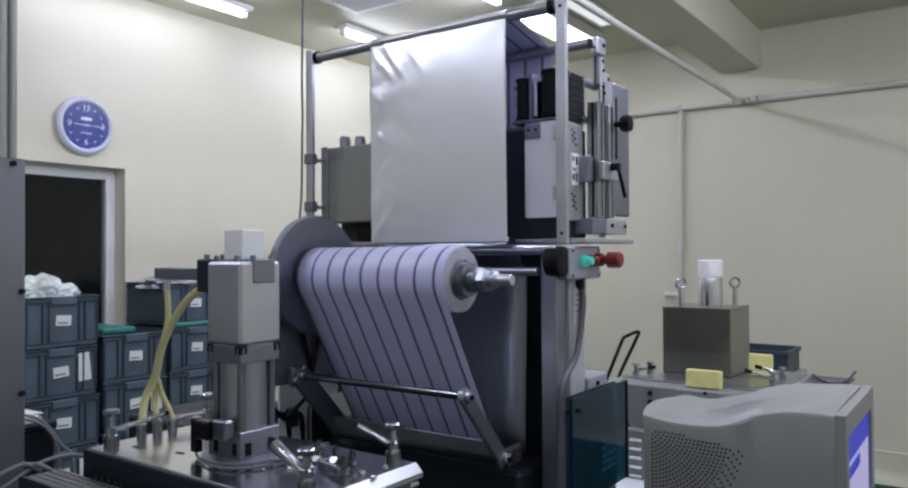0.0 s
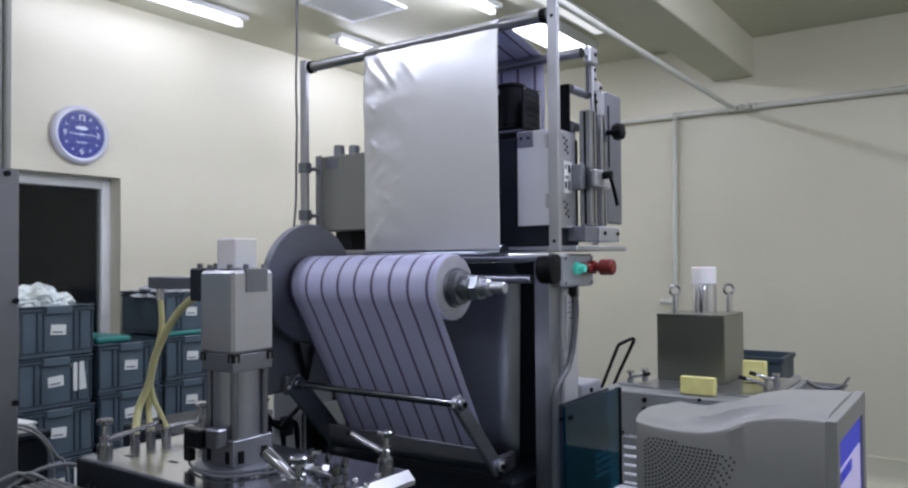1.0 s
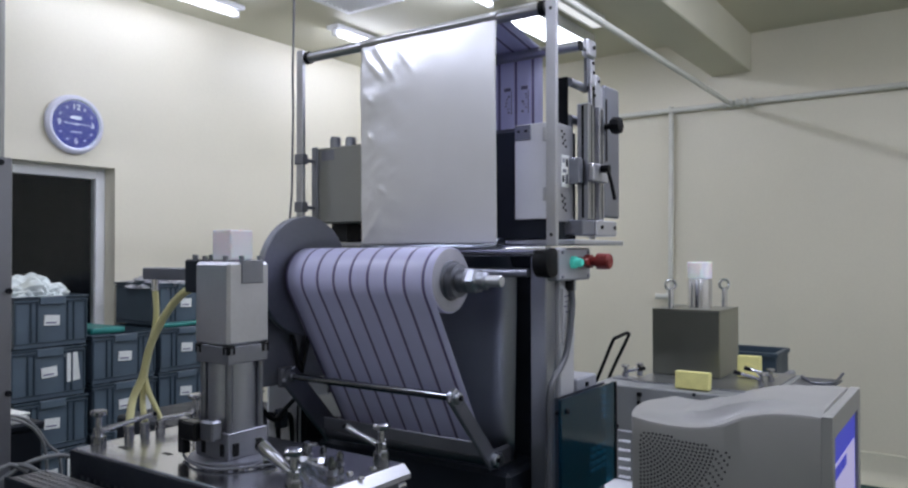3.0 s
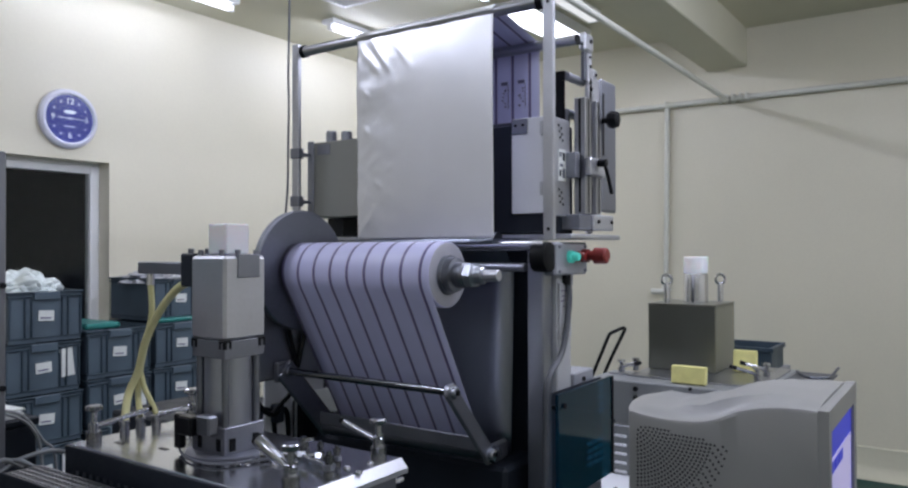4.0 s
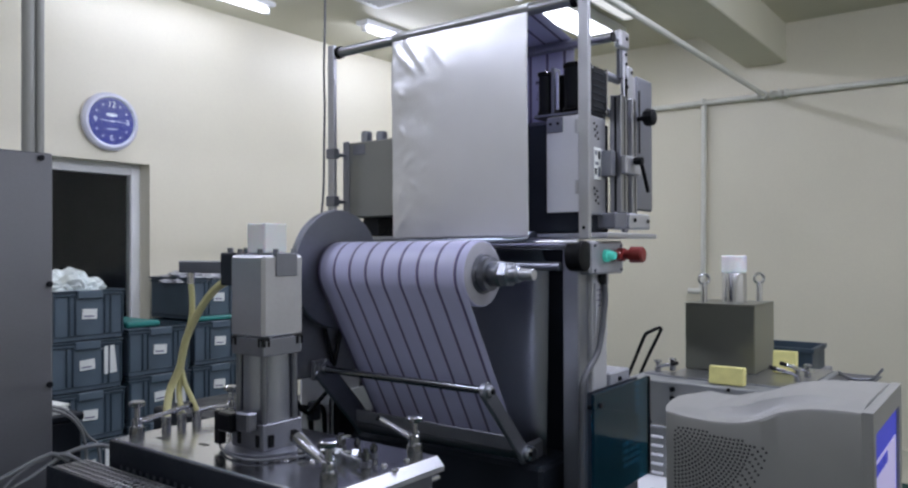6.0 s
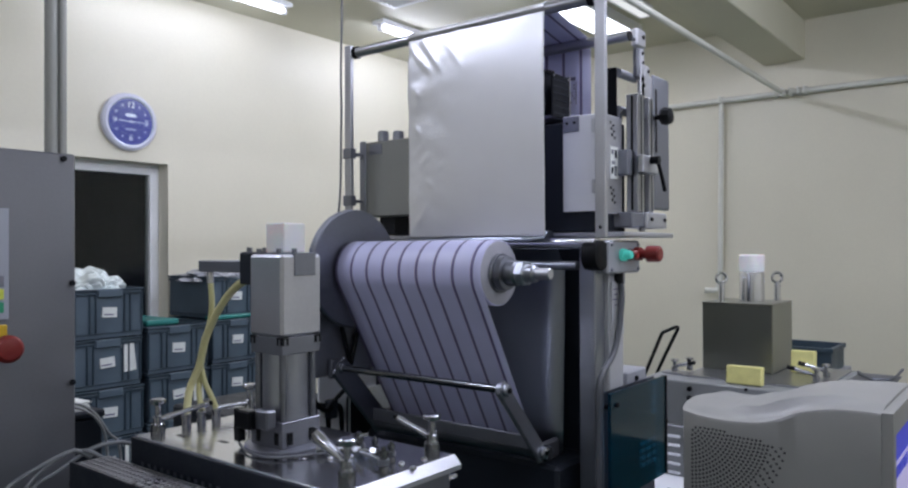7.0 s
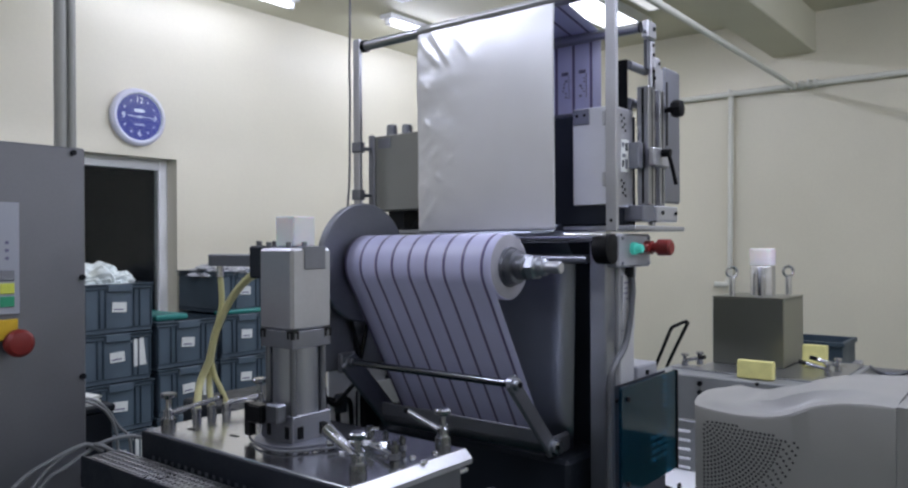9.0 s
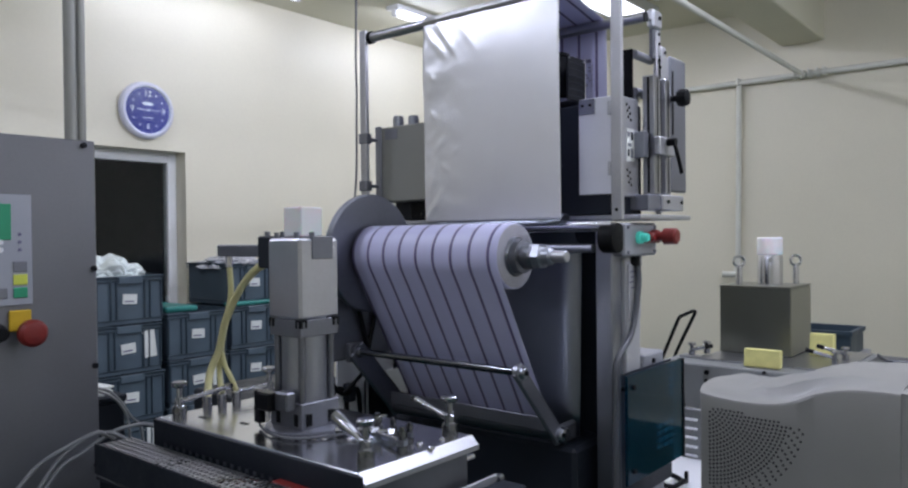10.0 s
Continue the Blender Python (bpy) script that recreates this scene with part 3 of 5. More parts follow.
    part("clamp_lever", add_tube(bmesh.new(), [(1.738, 0.796, 1.638), (1.757, 0.794, 1.605), (1.776, 0.792, 1.562)], 0.0048), BLACK, f)
    # one block in two boxes: the darker one paints its shaded side
    part("base_block", B(1.665, 1.736, 0.83, 0.90, 1.468, 1.507, bevel=0.003), ALU_DARK, f)
    part("base_block", B(1.7365, 1.865, 0.824, 0.90, 1.468, 1.5075, bevel=0.003), ALU, f)
    for x in (1.765, 1.848):
        part("bolt", C((x, 0.82, 1.49), (x, 0.825, 1.49), 0.005, seg=12), BLACK, f)
    part("shelf", B(1.60, 1.90, 0.82, 1.66, 1.444, 1.456, bevel=0.002), ALU, f)
    bm = add_lathe(bmesh.new(), (1.845, 0.80, 1.765), (1.845, 0.856, 1.765), [(0, 0.012), (0.06, 0.021), (0.35, 0.024), (0.5, 0.021), (0.52, 0.008), (1, 0.008)], 10)
    part("hand_knob", bm, BLACK, f, "black star knob")
    # perforated hinge plate
    perf = part("perforated_plate", B(1.60, 1.69, 0.868, 0.874, 1.50, 1.745, bevel=0.003), ALU, f)
    for zc in (1.71, 1.55):
        for k in range(6):
            x, z = 1.625 + 0.014 * (k % 2) + 0.004 * (k // 2), zc + 0.016 - 0.015 * (k // 2) - 0.006 * (k % 2)
            part("hole", C((x, 0.8665, z), (x, 0.8685, z), 0.0035, seg=10), BLACK, perf)
    lab = part("white_label", B(1.622, 1.662, 0.8665, 0.8685, 1.588, 1.668, bevel=0), PAPER, f, "white label with dark marks")
    for k, (mx, mz, mw, mh) in enumerate(((0.004, 0.060, 0.012, 0.012), (0.022, 0.052, 0.012, 0.020), (0.006, 0.036, 0.018, 0.008), (0.004, 0.012, 0.010, 0.016), (0.020, 0.008, 0.014, 0.024))):
        part("label_mark", B(1.622 + mx, 1.622 + mx + mw, 0.8658, 0.8664, 1.588 + mz, 1.588 + mz + mh, bevel=0), DARK if k % 2 else ALU_DARK, lab)
    # white cover inside
    cov = part("white_cover", B(1.60, 1.606, 0.885, 0.988, 1.508, 1.748, bevel=0.002), WHITE_PLATE, f, "white enamelled cover")
    part("cover_tab", B(1.596, 1.60, 0.94, 0.985, 1.708, 1.746, bevel=0.001), ALU_DARK, cov)
    for y in (0.952, 0.973):
        part("bolt", C((1.593, y, 1.73), (1.597, y, 1.73), 0.0035, seg=10), BLACK, cov)
    part("bolt", C((1.796, 0.8545, 1.97), (1.796, 0.8585, 1.97), 0.0055, seg=12), BLACK, f)
    for z in (1.70, 1.56):
        part("hinge", B(1.493, 1.505, 0.8425, 0.851, z - 0.016, z + 0.016, bevel=0.001), ALU, f)
    for z in (1.465, 1.99):
        part("bolt", C((1.4905, 0.828, z), (1.4925, 0.828, z), 0.004, seg=12), BLACK, f)
    part("inner_box", B(1.61, 1.73, 0.88, 1.64, 1.458, 1.735, bevel=0.003), DARK, f, "dark housing behind the cover")
    part("stop_plate", B(1.695, 1.70, 0.886, 0.917, 1.737, 1.878, bevel=0.001), BLACK, f)
    part("slide_rail", B(1.70, 1.715, 0.88, 1.64, 1.737, 1.76, bevel=0.001), STEEL_DARK, f)
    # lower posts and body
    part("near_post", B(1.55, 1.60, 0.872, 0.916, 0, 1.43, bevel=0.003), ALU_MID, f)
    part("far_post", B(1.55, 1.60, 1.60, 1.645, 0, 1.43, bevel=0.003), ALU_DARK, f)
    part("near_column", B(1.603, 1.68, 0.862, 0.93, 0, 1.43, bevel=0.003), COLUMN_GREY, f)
    part("column_plate", B(1.608, 1.672, 0.857, 0.8615, 1.2, 1.335, bevel=0.001), COLUMN_GREY, f)
    for k, (mx, mz, mw) in enumerate(((1.614, 1.315, 0.03), (1.62, 1.302, 0.016), (1.612, 1.29, 0.024), (1.64, 1.284, 0.014), (1.622, 1.276, 0.022))):
        part("written_mark", B(mx, mx + mw, 0.8562, 0.857, mz, mz + 0.003, bevel=0), INK, f)
    part("back_panel", B(1.66, 1.69, 0.935, 1.66, 0.05, 1.43, bevel=0.002), DARK, f)
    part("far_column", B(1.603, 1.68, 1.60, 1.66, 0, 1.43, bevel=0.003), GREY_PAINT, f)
    part("side_box", B(1.682, 1.80, 0.855, 1.1, 0.2, 1.105, bevel=0.004), GREY_PAINT, f)
    part("bolt", C((1.735, 0.85, 1.085), (1.735, 0.856, 1.085), 0.006, seg=12), BLACK, f)
    part("lower_housing", B(1.48, 1.655, 0.935, 1.6, 0.05, 0.90, bevel=0.01), DARK, f, "dark lower housing")
    for x in (1.313, 1.376):
        part("v_strut", add_tube(bmesh.new(), [(x, 1.492, 1.212), (1.346, 1.492, 1.108)], 0.0065, flow=0), BLACK, f)
    part("pale_panel", B(1.415, 1.538, 1.503, 1.507, 0.965, 1.035, bevel=0.001), PAPER, f, "pale sheet behind the web")
    # tie tube behind the roll
    part("far_side_plate", B(1.16, 1.60, 1.502, 1.512, 1.085, 1.345, bevel=0.004), ALU_DARK, f, "dull steel side plate")
    part("far_side_foot", B(1.54, 1.60, 1.502, 1.512, 0.4, 1.084, bevel=0.004), DARK, f)
    part("tie_tube", C((1.545, 0.918, 1.375), (1.545, 1.62, 1.375), 0.011), ALU_MID, f)


def build_motor_box():
    m = thing("gear_motor_box", (1.62, 1.68, 1.5), "grey steel drive box with two cylinders on top beside the film", "drive box")
    part("housing", B(1.56, 1.70, 1.455, 1.664, 1.513, 1.738, bevel=0.004), BOX_GREY, m)
    part("side_cover", B(1.553, 1.56, 1.642, 1.668, 1.51, 1.742, bevel=0.003), ALU_DARK, m)
    for y, h in ((1.612, 0.036), (1.55, 0.03)):
        part("cylinder", add_lathe(bmesh.new(), (1.6, y, 1.738), (1.6, y, 1.738 + h), [(0, 0.0165), (0.85, 0.0165), (0.87, 0.0145), (1, 0.0145)], 24), ALU_MID, m)
    part("foot", B(1.60, 1.69, 1.47, 1.57, 1.457, 1.512, bevel=0.004), BLACK, m)
    for z in (1.70, 1.56):
        part("bracket", B(1.488, 1.512, 1.638, 1.672, z - 0.015, z + 0.015, bevel=0.002), ALU_DARK, m)
        part("bracket_arm", B(1.5125, 1.553, 1.655, 1.663, z - 0.005, z + 0.005, bevel=0.001), ALU_DARK, m)
    part("label", B(1.5585, 1.56, 1.58, 1.63, 1.70, 1.73, bevel=0), ALU_DARK, m)


def build_head():
    """The sliding print carriage, at rest at the near end."""
    h = thing("print_carriage", (1.66, 0.95, 1.77), "black print carriage with ribbon spools sliding on a rail", "print head")
    part("body", B(1.66, 1.692, 0.872, 1.03, 1.762, 1.868, bevel=0.004), BLACK, h)
    part("floor_plate", B(1.615, 1.692, 0.872, 1.034, 1.753, 1.7615, bevel=0.002), ALU_DARK, h)
    for y, r in ((1.012, 0.02), (0.922, 0.034)):
        top = 1.882 if r > 0.03 else 1.872
        sp = part("ribbon_spool", add_lathe(bmesh.new(), (1.642, y, 1.772), (1.642, y, top - 0.006), [(0, r * 0.8), (0.03, r * 0.94), (0.97, r * 0.94), (1, r * 0.8)], 28), RUBBER, h, "black ribbon spool")
        part("spool_disc", C((1.642, y, 1.7645), (1.642, y, 1.772), r + 0.002), BLACK, sp)
        part("spool_disc", C((1.642, y, top - 0.006), (1.642, y, top), r + 0.002), BLACK, sp)
        part("spool_pin", C((1.642, y, top), (1.642, y, top + 0.006), 0.005, seg=12), CHROME, sp)
    part("divider", B(1.625, 1.658, 0.979, 0.988, 1.762, 1.88, bevel=0.001), ALU_DARK, h, "grey divider plate")
    part("light_strip", B(1.626, 1.634, 0.966, 0.975, 1.77, 1.868, bevel=0.001), CHROME, h, "bright chrome guide pin")
    part("side_panel", B(1.605, 1.692, 0.866, 0.8705, 1.756, 1.868, bevel=0.001), RUBBER, h, "dark textured side panel")
    part("edge_strip", B(1.6925, 1.697, 0.8645, 0.871, 1.752, 1.872, bevel=0.001), CHROME, h, "bright edge strip")
    for k in range(6):
        part("rib", B(1.61, 1.688, 0.8645, 0.8665, 1.766 + k * 0.017, 1.7685 + k * 0.017, bevel=0), DARK, h)
    for x, z in ((1.612, 1.862), (1.685, 1.862), (1.685, 1.762)):
        part("screw", C((x, 0.8635, z), (x, 0.8665, z), 0.003, seg=10), STEEL, h)
    return h


def build_control_box():
    c = thing("control_box", (1.63, 0.84, 1.395), "light grey push-button box with a lit green button and red stop", "control box")
    part("body", B(1.555, 1.735, 0.842, 0.9, 1.355, 1.436, bevel=0.005), GREY_PAINT, c)
    for x in (1.575, 1.72):
        for z in (1.365, 1.425):
            part("screw", C((x, 0.838, z), (x, 0.843, z), 0.004, seg=10), ALU_DARK, c)
    part("green_button", add_lathe(bmesh.new(), (1.63, 0.815, 1.4), (1.63, 0.842, 1.4), [(0, 0.009), (0.2, 0.011), (0.6, 0.011), (0.62, 0.015), (1, 0.015)], 24), GLOW_GREEN, c, "lit green button")
    part("red_button", add_lathe(bmesh.new(), (1.668, 0.817, 1.4), (1.668, 0.842, 1.4), [(0, 0.008), (0.2, 0.011), (0.6, 0.011), (0.62, 0.014), (1, 0.014)], 24), RED, c)
    bm = add_lathe(bmesh.new(), (1.708, 0.775, 1.402), (1.708, 0.842, 1.402), [(0, 0.016), (0.06, 0.02), (0.5, 0.0205), (0.55, 0.012), (0.75, 0.012), (0.76, 0.017), (1, 0.017)], 28)
    part("stop_button", bm, RED, c, "red mushroom stop button")
    part("round_cap", C((1.535, 0.845, 1.4), (1.535, 0.885, 1.4), 0.036, seg=32, bevel=0.003), BLACK, c, "round black cap")
    part("lower_bracket", B(1.64, 1.73, 0.88, 0.93, 1.325, 1.354, bevel=0.002), GREY_PAINT, c)
    part("gland", C((1.64, 0.856, 1.33), (1.64, 0.856, 1.356), 0.012), BLACK, c)
    bm = add_tube(bmesh.new(), [(1.643, 0.852, 1.345), (1.642, 0.848, 1.30), (1.63, 0.846, 1.255), (1.619, 0.846, 1.215), (1.59, 0.845, 1.164), (1.528, 0.843, 1.124), (1.508, 0.843, 1.085), (1.506, 0.843, 0.984), (1.505, 0.843, 0.836), (1.505, 0.843, 0.5)], 0.0075)
    part("flexible_conduit", bm, CABLE_DARK, c, "grey flexible conduit hanging down")
    part("flexible_conduit", add_tube(bmesh.new(), [(1.53, 0.846, 1.118), (1.527, 0.846, 1.05), (1.53, 0.847, 0.9), (1.528, 0.847, 0.5)], 0.006), CABLE_DARK, c)


def build_guard():
    g = thing("acrylic_guard", (1.68, 0.82, 0.8), "tinted teal acrylic guard panel on the machine side", "guard panel")
    x0, x1, z0, z1 = 1.513, 1.83, 0.826, 1.082
    part("panel", B(x0, x1, 0.815, 0.823, z0, z1, bevel=0.002), TEAL_GLASS, g).visible_shadow = False
    for z in (1.052, 0.856):
        part("screw", C((x0 + 0.03, 0.81, z), (x0 + 0.03, 0.816, z), 0.006, seg=12), BLACK, g)
    part("edge_strip", B(x1 - 0.004, x1 + 0.003, 0.812, 0.826, z0, z1, bevel=0.001), BLACK, g)
    part("standoff", C((x0 + 0.03, 0.823, 1.045), (x0 + 0.03, 0.86, 1.045), 0.006, seg=12), BLACK, g)
    for k in range(5):
        part("louvre", B(x1 - 0.04, x1 - 0.014, 0.838, 0.844, z1 - 0.022 - k * 0.018, z1 - 0.014 - k * 0.018, bevel=0.001), WHITE_PLATE, g)
    for k in range(4):
        for dx in (0.04, 0.075, 0.11):
            part("louvre", B(x1 - dx, x1 - dx + 0.022, 0.838, 0.844, z0 + 0.09 - k * 0.018, z0 + 0.098 - k * 0.018, bevel=0.001), WHITE_PLATE, g)
    part("louvre_plate", B(x0 + 0.006, x1 - 0.004, 0.845, 0.85, z0 - 0.06, z1 - 0.004, bevel=0.001), DARK, g)


def build_supply_unit():
    u = thing("supply_unit", (1.3, 1.75, 0), "dark supply unit with looped cables and a white sheet", "supply unit")
    part("case", B(1.10, 1.46, 1.62, 1.95, 0, 0.985, bevel=0.006), DARK, u)
    part("sheet", B(1.16, 1.28, 1.585, 1.6, 0.90, 1.06, bevel=0.001, turn=pose(0, 0, 0, -14, 0, 0)), PAPER, u, "white sheet leaning on the unit")
    part("back_panel", B(1.33, 1.66, 1.6, 1.606, 0.86, 1.08, bevel=0.001), WHITE_PLATE, u, "pale enamelled back panel")
    part("solenoid", B(1.425, 1.50, 1.56, 1.598, 0.85, 1.0, bevel=0.006), BLACK, u, "black solenoid")
    part("solenoid", B(1.345, 1.375, 1.57, 1.598, 0.95, 1.0, bevel=0.004), DARK, u)
    part("strut", C((1.31, 1.55, 0.985), (1.425, 1.55, 1.06), 0.006), BLACK, u)
    part("strut", C((1.40, 1.555, 0.85), (1.40, 1.555, 1.04), 0.004), STEEL, u)
    for k in range(4):
        part("cable_loop", add_tube(bmesh.new(), [(1.12 + k * 0.05, 1.60, 0.80), (1.10 + k * 0.05, 1.575, 0.98 + 0.015 * k), (1.17 + k * 0.05, 1.57, 1.04 - 0.02 * k), (1.25 + k * 0.05, 1.59, 0.97), (1.27 + k * 0.05, 1.61, 0.82)], 0.007), BLACK, u, "black cable loop")
    part("valve", B(1.20, 1.25, 1.55, 1.60, 0.93, 0.98, bevel=0.004), BLACK, u)
    part("strut", C((1.14, 1.54, 0.98), (1.24, 1.52, 1.075), 0.006), CABLE_DARK, u)


build_supply_unit()
build_web()
build_roll()
build_dancer()
build_frame()
build_motor_box()
HEAD = build_head()
build_control_box()
build_guard()


# ---- the press table in front ----
TX0, TX1, TY0, TY1, TZ = 0.648, 0.905, 0.778, 1.33, 1.08


def build_table():
    t = thing("press_table", (0.776, 1.05, 0), "stainless steel press table with a dark front", "work table")
    part("top_plate", B(TX0, TX1, TY0 + 0.014, TY1, TZ - 0.022, TZ, bevel=0.002), TABLE_STEEL, t, "polished steel top plate")
    bm = bmesh.new()
    prof = ((TY0 + 0.0138, TZ), (TY0, TZ - 0.014), (TY0, TZ - 0.022), (TY0 + 0.0138, TZ - 0.022))
    ends = [[bm.verts.new((x, y, z)) for y, z in prof] for x in (TX0, TX1)]
    for k in range(4):
        bm.faces.new((ends[0][k], ends[0][(k + 1) % 4], ends[1][(k + 1) % 4], ends[1][k]))
    bm.faces.new(ends[0])
    bm.faces.new(ends[1][::-1])
    part("edge_strip", bm, ALU, t, "bright bevelled edge")
    part("body", B(TX0 + 0.012, TX1 - 0.012, TY0 + 0.012, TY1 - 0.012, 0.42, TZ - 0.0225, bevel=0.004), STEEL_DARK, t)
    part("front_cover", B(TX0 - 0.006, TX0 - 0.0005, TY0 + 0.002, TY1, 0.6, TZ - 0.002, bevel=0.001), DARK, t, "dark perforated front cover")
    bm = bmesh.new()
    for k in range(24):
        for j in range(4):
            y, z = TY0 + 0.035 + k * 0.0205, TZ - 0.04 - j * 0.014
            add_box(bm, TX0 - 0.0068, TX0 - 0.0055, y, y + 0.008, z - 0.006, z, 0)
    tagged(part("perforation", bm, STEEL_DARK, t), kind="stuff")
    part("red_cover", B(0.6195, TX0 - 0.0075, 0.865, 0.955, 0.99, 1.044, bevel=0.003), RED, t, "red plastic cover strip")
    for x in (TX0 + 0.03, TX1 - 0.03):
        for y in (TY0 + 0.04, TY1 - 0.04):
            part("leg", B(x - 0.02, x + 0.02, y - 0.02, y + 0.02, 0, 0.419, bevel=0.003), STEEL_DARK, t)
    for x, y in ((0.70, 1.26), (0.78, 1.19), (0.72, 1.16)):
        part("slot", B(x - 0.004, x + 0.004, y - 0.011, y + 0.011, TZ - 0.001, TZ + 0.0005, bevel=0), BLACK, t)
    part("lower_ledge", B(TX0 + 0.02, 0.95, 0.715, 0.764, 0.985, 1.0, bevel=0.002), DARK, t)
    part("ledge_strip", B(TX0 + 0.02, 0.938, 0.7645, 0.7695, 0.985, 1.012, bevel=0.001), ALU, t, "bright ledge strip")
    part("ledge_arm", B(TX0 + 0.1, TX0 + 0.14, 0.7695, 0.79, 0.985, 1.0, bevel=0.002), STEEL_DARK, t)
    part("ledge_bolt", C((0.938, 0.767, 1.002), (0.95, 0.767, 1.002), 0.008, seg=12), WORN_CHROME, t)
    for y in (0.80, 0.815):
        part("hinge_pin", C((TX1 - 0.01, y, TZ - 0.04), (TX1 + 0.012, y, TZ - 0.04), 0.005, seg=12), CHROME, t)


def clamp_lever(x, y, lever, girth=1.0):
    c = thing("clamp_lever", (x, y, TZ), "chrome clamp lever with a flat knob on the steel table", "clamp lever", "table clamps")
    pst = part("post", add_lathe(bmesh.new(), (x, y, TZ), (x, y, TZ + 0.052), [(0, 0.0105), (0.32, 0.0105), (0.36, 0.009), (0.55, 0.009), (0.6, 0.0055), (1, 0.0055)], 20), WORN_CHROME, c)
    part("base_ring", add_lathe(bmesh.new(), (x, y, TZ), (x, y, TZ + 0.016), [(0, 0.0135), (0.9, 0.013), (1, 0.0115)], 20), DARK_CHROME, c)
    part("knob", add_lathe(bmesh.new(), (x, y, TZ + 0.05), (x, y, TZ + 0.062), [(0, 0.006), (0.3, 0.014), (0.8, 0.0145), (1, 0.012)], 20), WORN_CHROME, pst)
    a = Vector((x, y, TZ + 0.024))
    b = a + Vector(lever)
    part("arm", add_lathe(bmesh.new(), a, b, [(0, 0.005), (0.2, 0.0055), (0.45, 0.0072 * girth), (0.9, 0.0086 * girth), (1, 0.0075 * girth)], 18), WORN_CHROME, c)
    part("arm_tip", add_lathe(bmesh.new(), b, b + (b - a).normalized() * 0.006, [(0, 0.0078 * girth), (0.6, 0.0075 * girth), (1, 0.005)], 16), BLACK, c)
    side = Vector((lever[1], -lever[0], 0)).normalized() * 0.009
    for k in (-1, 1):
        p = Vector((x, y, TZ + 0.012)) + side * k
        part("fork", B(p.x - 0.0035, p.x + 0.0035, p.y - 0.0035, p.y + 0.0035, TZ + 0.012, TZ + 0.034, bevel=0.0015), WORN_CHROME, c)


def build_column():
    c = thing("press_cylinder", (0.778, 1.064, TZ), "aluminium pneumatic cylinder column with a white block on its top", "pneumatic cylinder")
    x0, x1, y0, y1 = 0.735, 0.822, 1.02, 1.108
    cx, cy = 0.7785, 1.064
    part("ring_base", add_lathe(bmesh.new(), (cx, cy, TZ + 0.0005), (cx, cy, TZ + 0.004), [(0, 0.07), (0.7, 0.07), (1, 0.068)], 48), ALU_DARK, c)
    part("foot_block", B(x0 + 0.002, x1 - 0.002, y0 + 0.002, y1 - 0.002, TZ + 0.004, 1.128, bevel=0.0012), ALU_DARK, c)
    for dx, dy in ((0.012, -0.003), (0.06, -0.003)):
        part("foot_slot", B(x0 + dx, x0 + dx + 0.01, y0 - 0.001, y0 + 0.004, TZ + 0.01, TZ + 0.03, bevel=0), BLACK, c)
        part("foot_slot", B(x0 + 0.001, x0 + 0.003, y0 + dx, y0 + dx + 0.01, TZ + 0.01, TZ + 0.03, bevel=0), BLACK, c)
    part("barrel", C((cx, cy, 1.128), (cx, cy, 1.24), 0.0395, seg=40), ALU_MID, c)
    for dx in (-0.032, 0.032):
        for dy in (-0.032, 0.032):
            part("tie_rod", C((cx + dx, cy + dy, 1.12), (cx + dx, cy + dy, 1.25), 0.006, seg=14), STEEL_DARK, c)
    part("head_plate", B(x0 + 0.002, x1 - 0.002, y0 + 0.002, y1 - 0.002, 1.24, 1.2695, bevel=0.0012), ALU_DARK, c)
    for bx, by in ((x0, y0), (x1 - 0.016, y0), (x0, y1 - 0.016)):
        part("recess", B(bx + 0.001, bx + 0.015, by + 0.001, by + 0.015, 1.256, 1.27, bevel=0), BLACK, c)
        part("recess_screw", C((bx + 0.008, by + 0.008, 1.256), (bx + 0.008, by + 0.008, 1.2665), 0.0075, seg=14), STEEL_DARK, c)
    ub = part("upper_block", B(x0, x1, y0, y1, 1.27, 1.408, bevel=0.005), ALU, c)
    part("side_insert", B(x0 + 0.026, x0 + 0.072, y0 - 0.002, y0 + 0.004, 1.372, 1.411, bevel=0.001), ALU_DARK, ub, "dark grey insert")
    part("top_insert", B(x0 + 0.026, x0 + 0.072, y0 + 0.002, y1 - 0.002, 1.4075, 1.411, bevel=0.001), ALU_DARK, c)
    for k, (bx, by) in enumerate(((x0 + 0.01, y0 + 0.02), (x0 + 0.01, y1 - 0.015), (x1 - 0.012, y0 + 0.012), (x1 - 0.02, y1 - 0.01), (x0 + 0.035, y0 + 0.01))):
        part("cap_screw", C((bx, by, 1.408), (bx, by, 1.418), 0.0045, seg=12), STEEL_DARK, c)
    part("white_block", B(cx - 0.022, cx + 0.026, cy - 0.022, cy + 0.026, 1.411, 1.462, bevel=0.002), CUBE, c, "milky white plastic block")
    part("side_bracket", B(x0 + 0.008, x0 + 0.06, y1 + 0.001, y1 + 0.04, 1.355, 1.412, bevel=0.003), DARK, c, "dark side bracket")
    for dx in (0.016, 0.05):
        part("cap_screw", C((x0 + dx, y1 + 0.02, 1.411), (x0 + dx, y1 + 0.02, 1.42), 0.005, seg=12), STEEL_DARK, c)
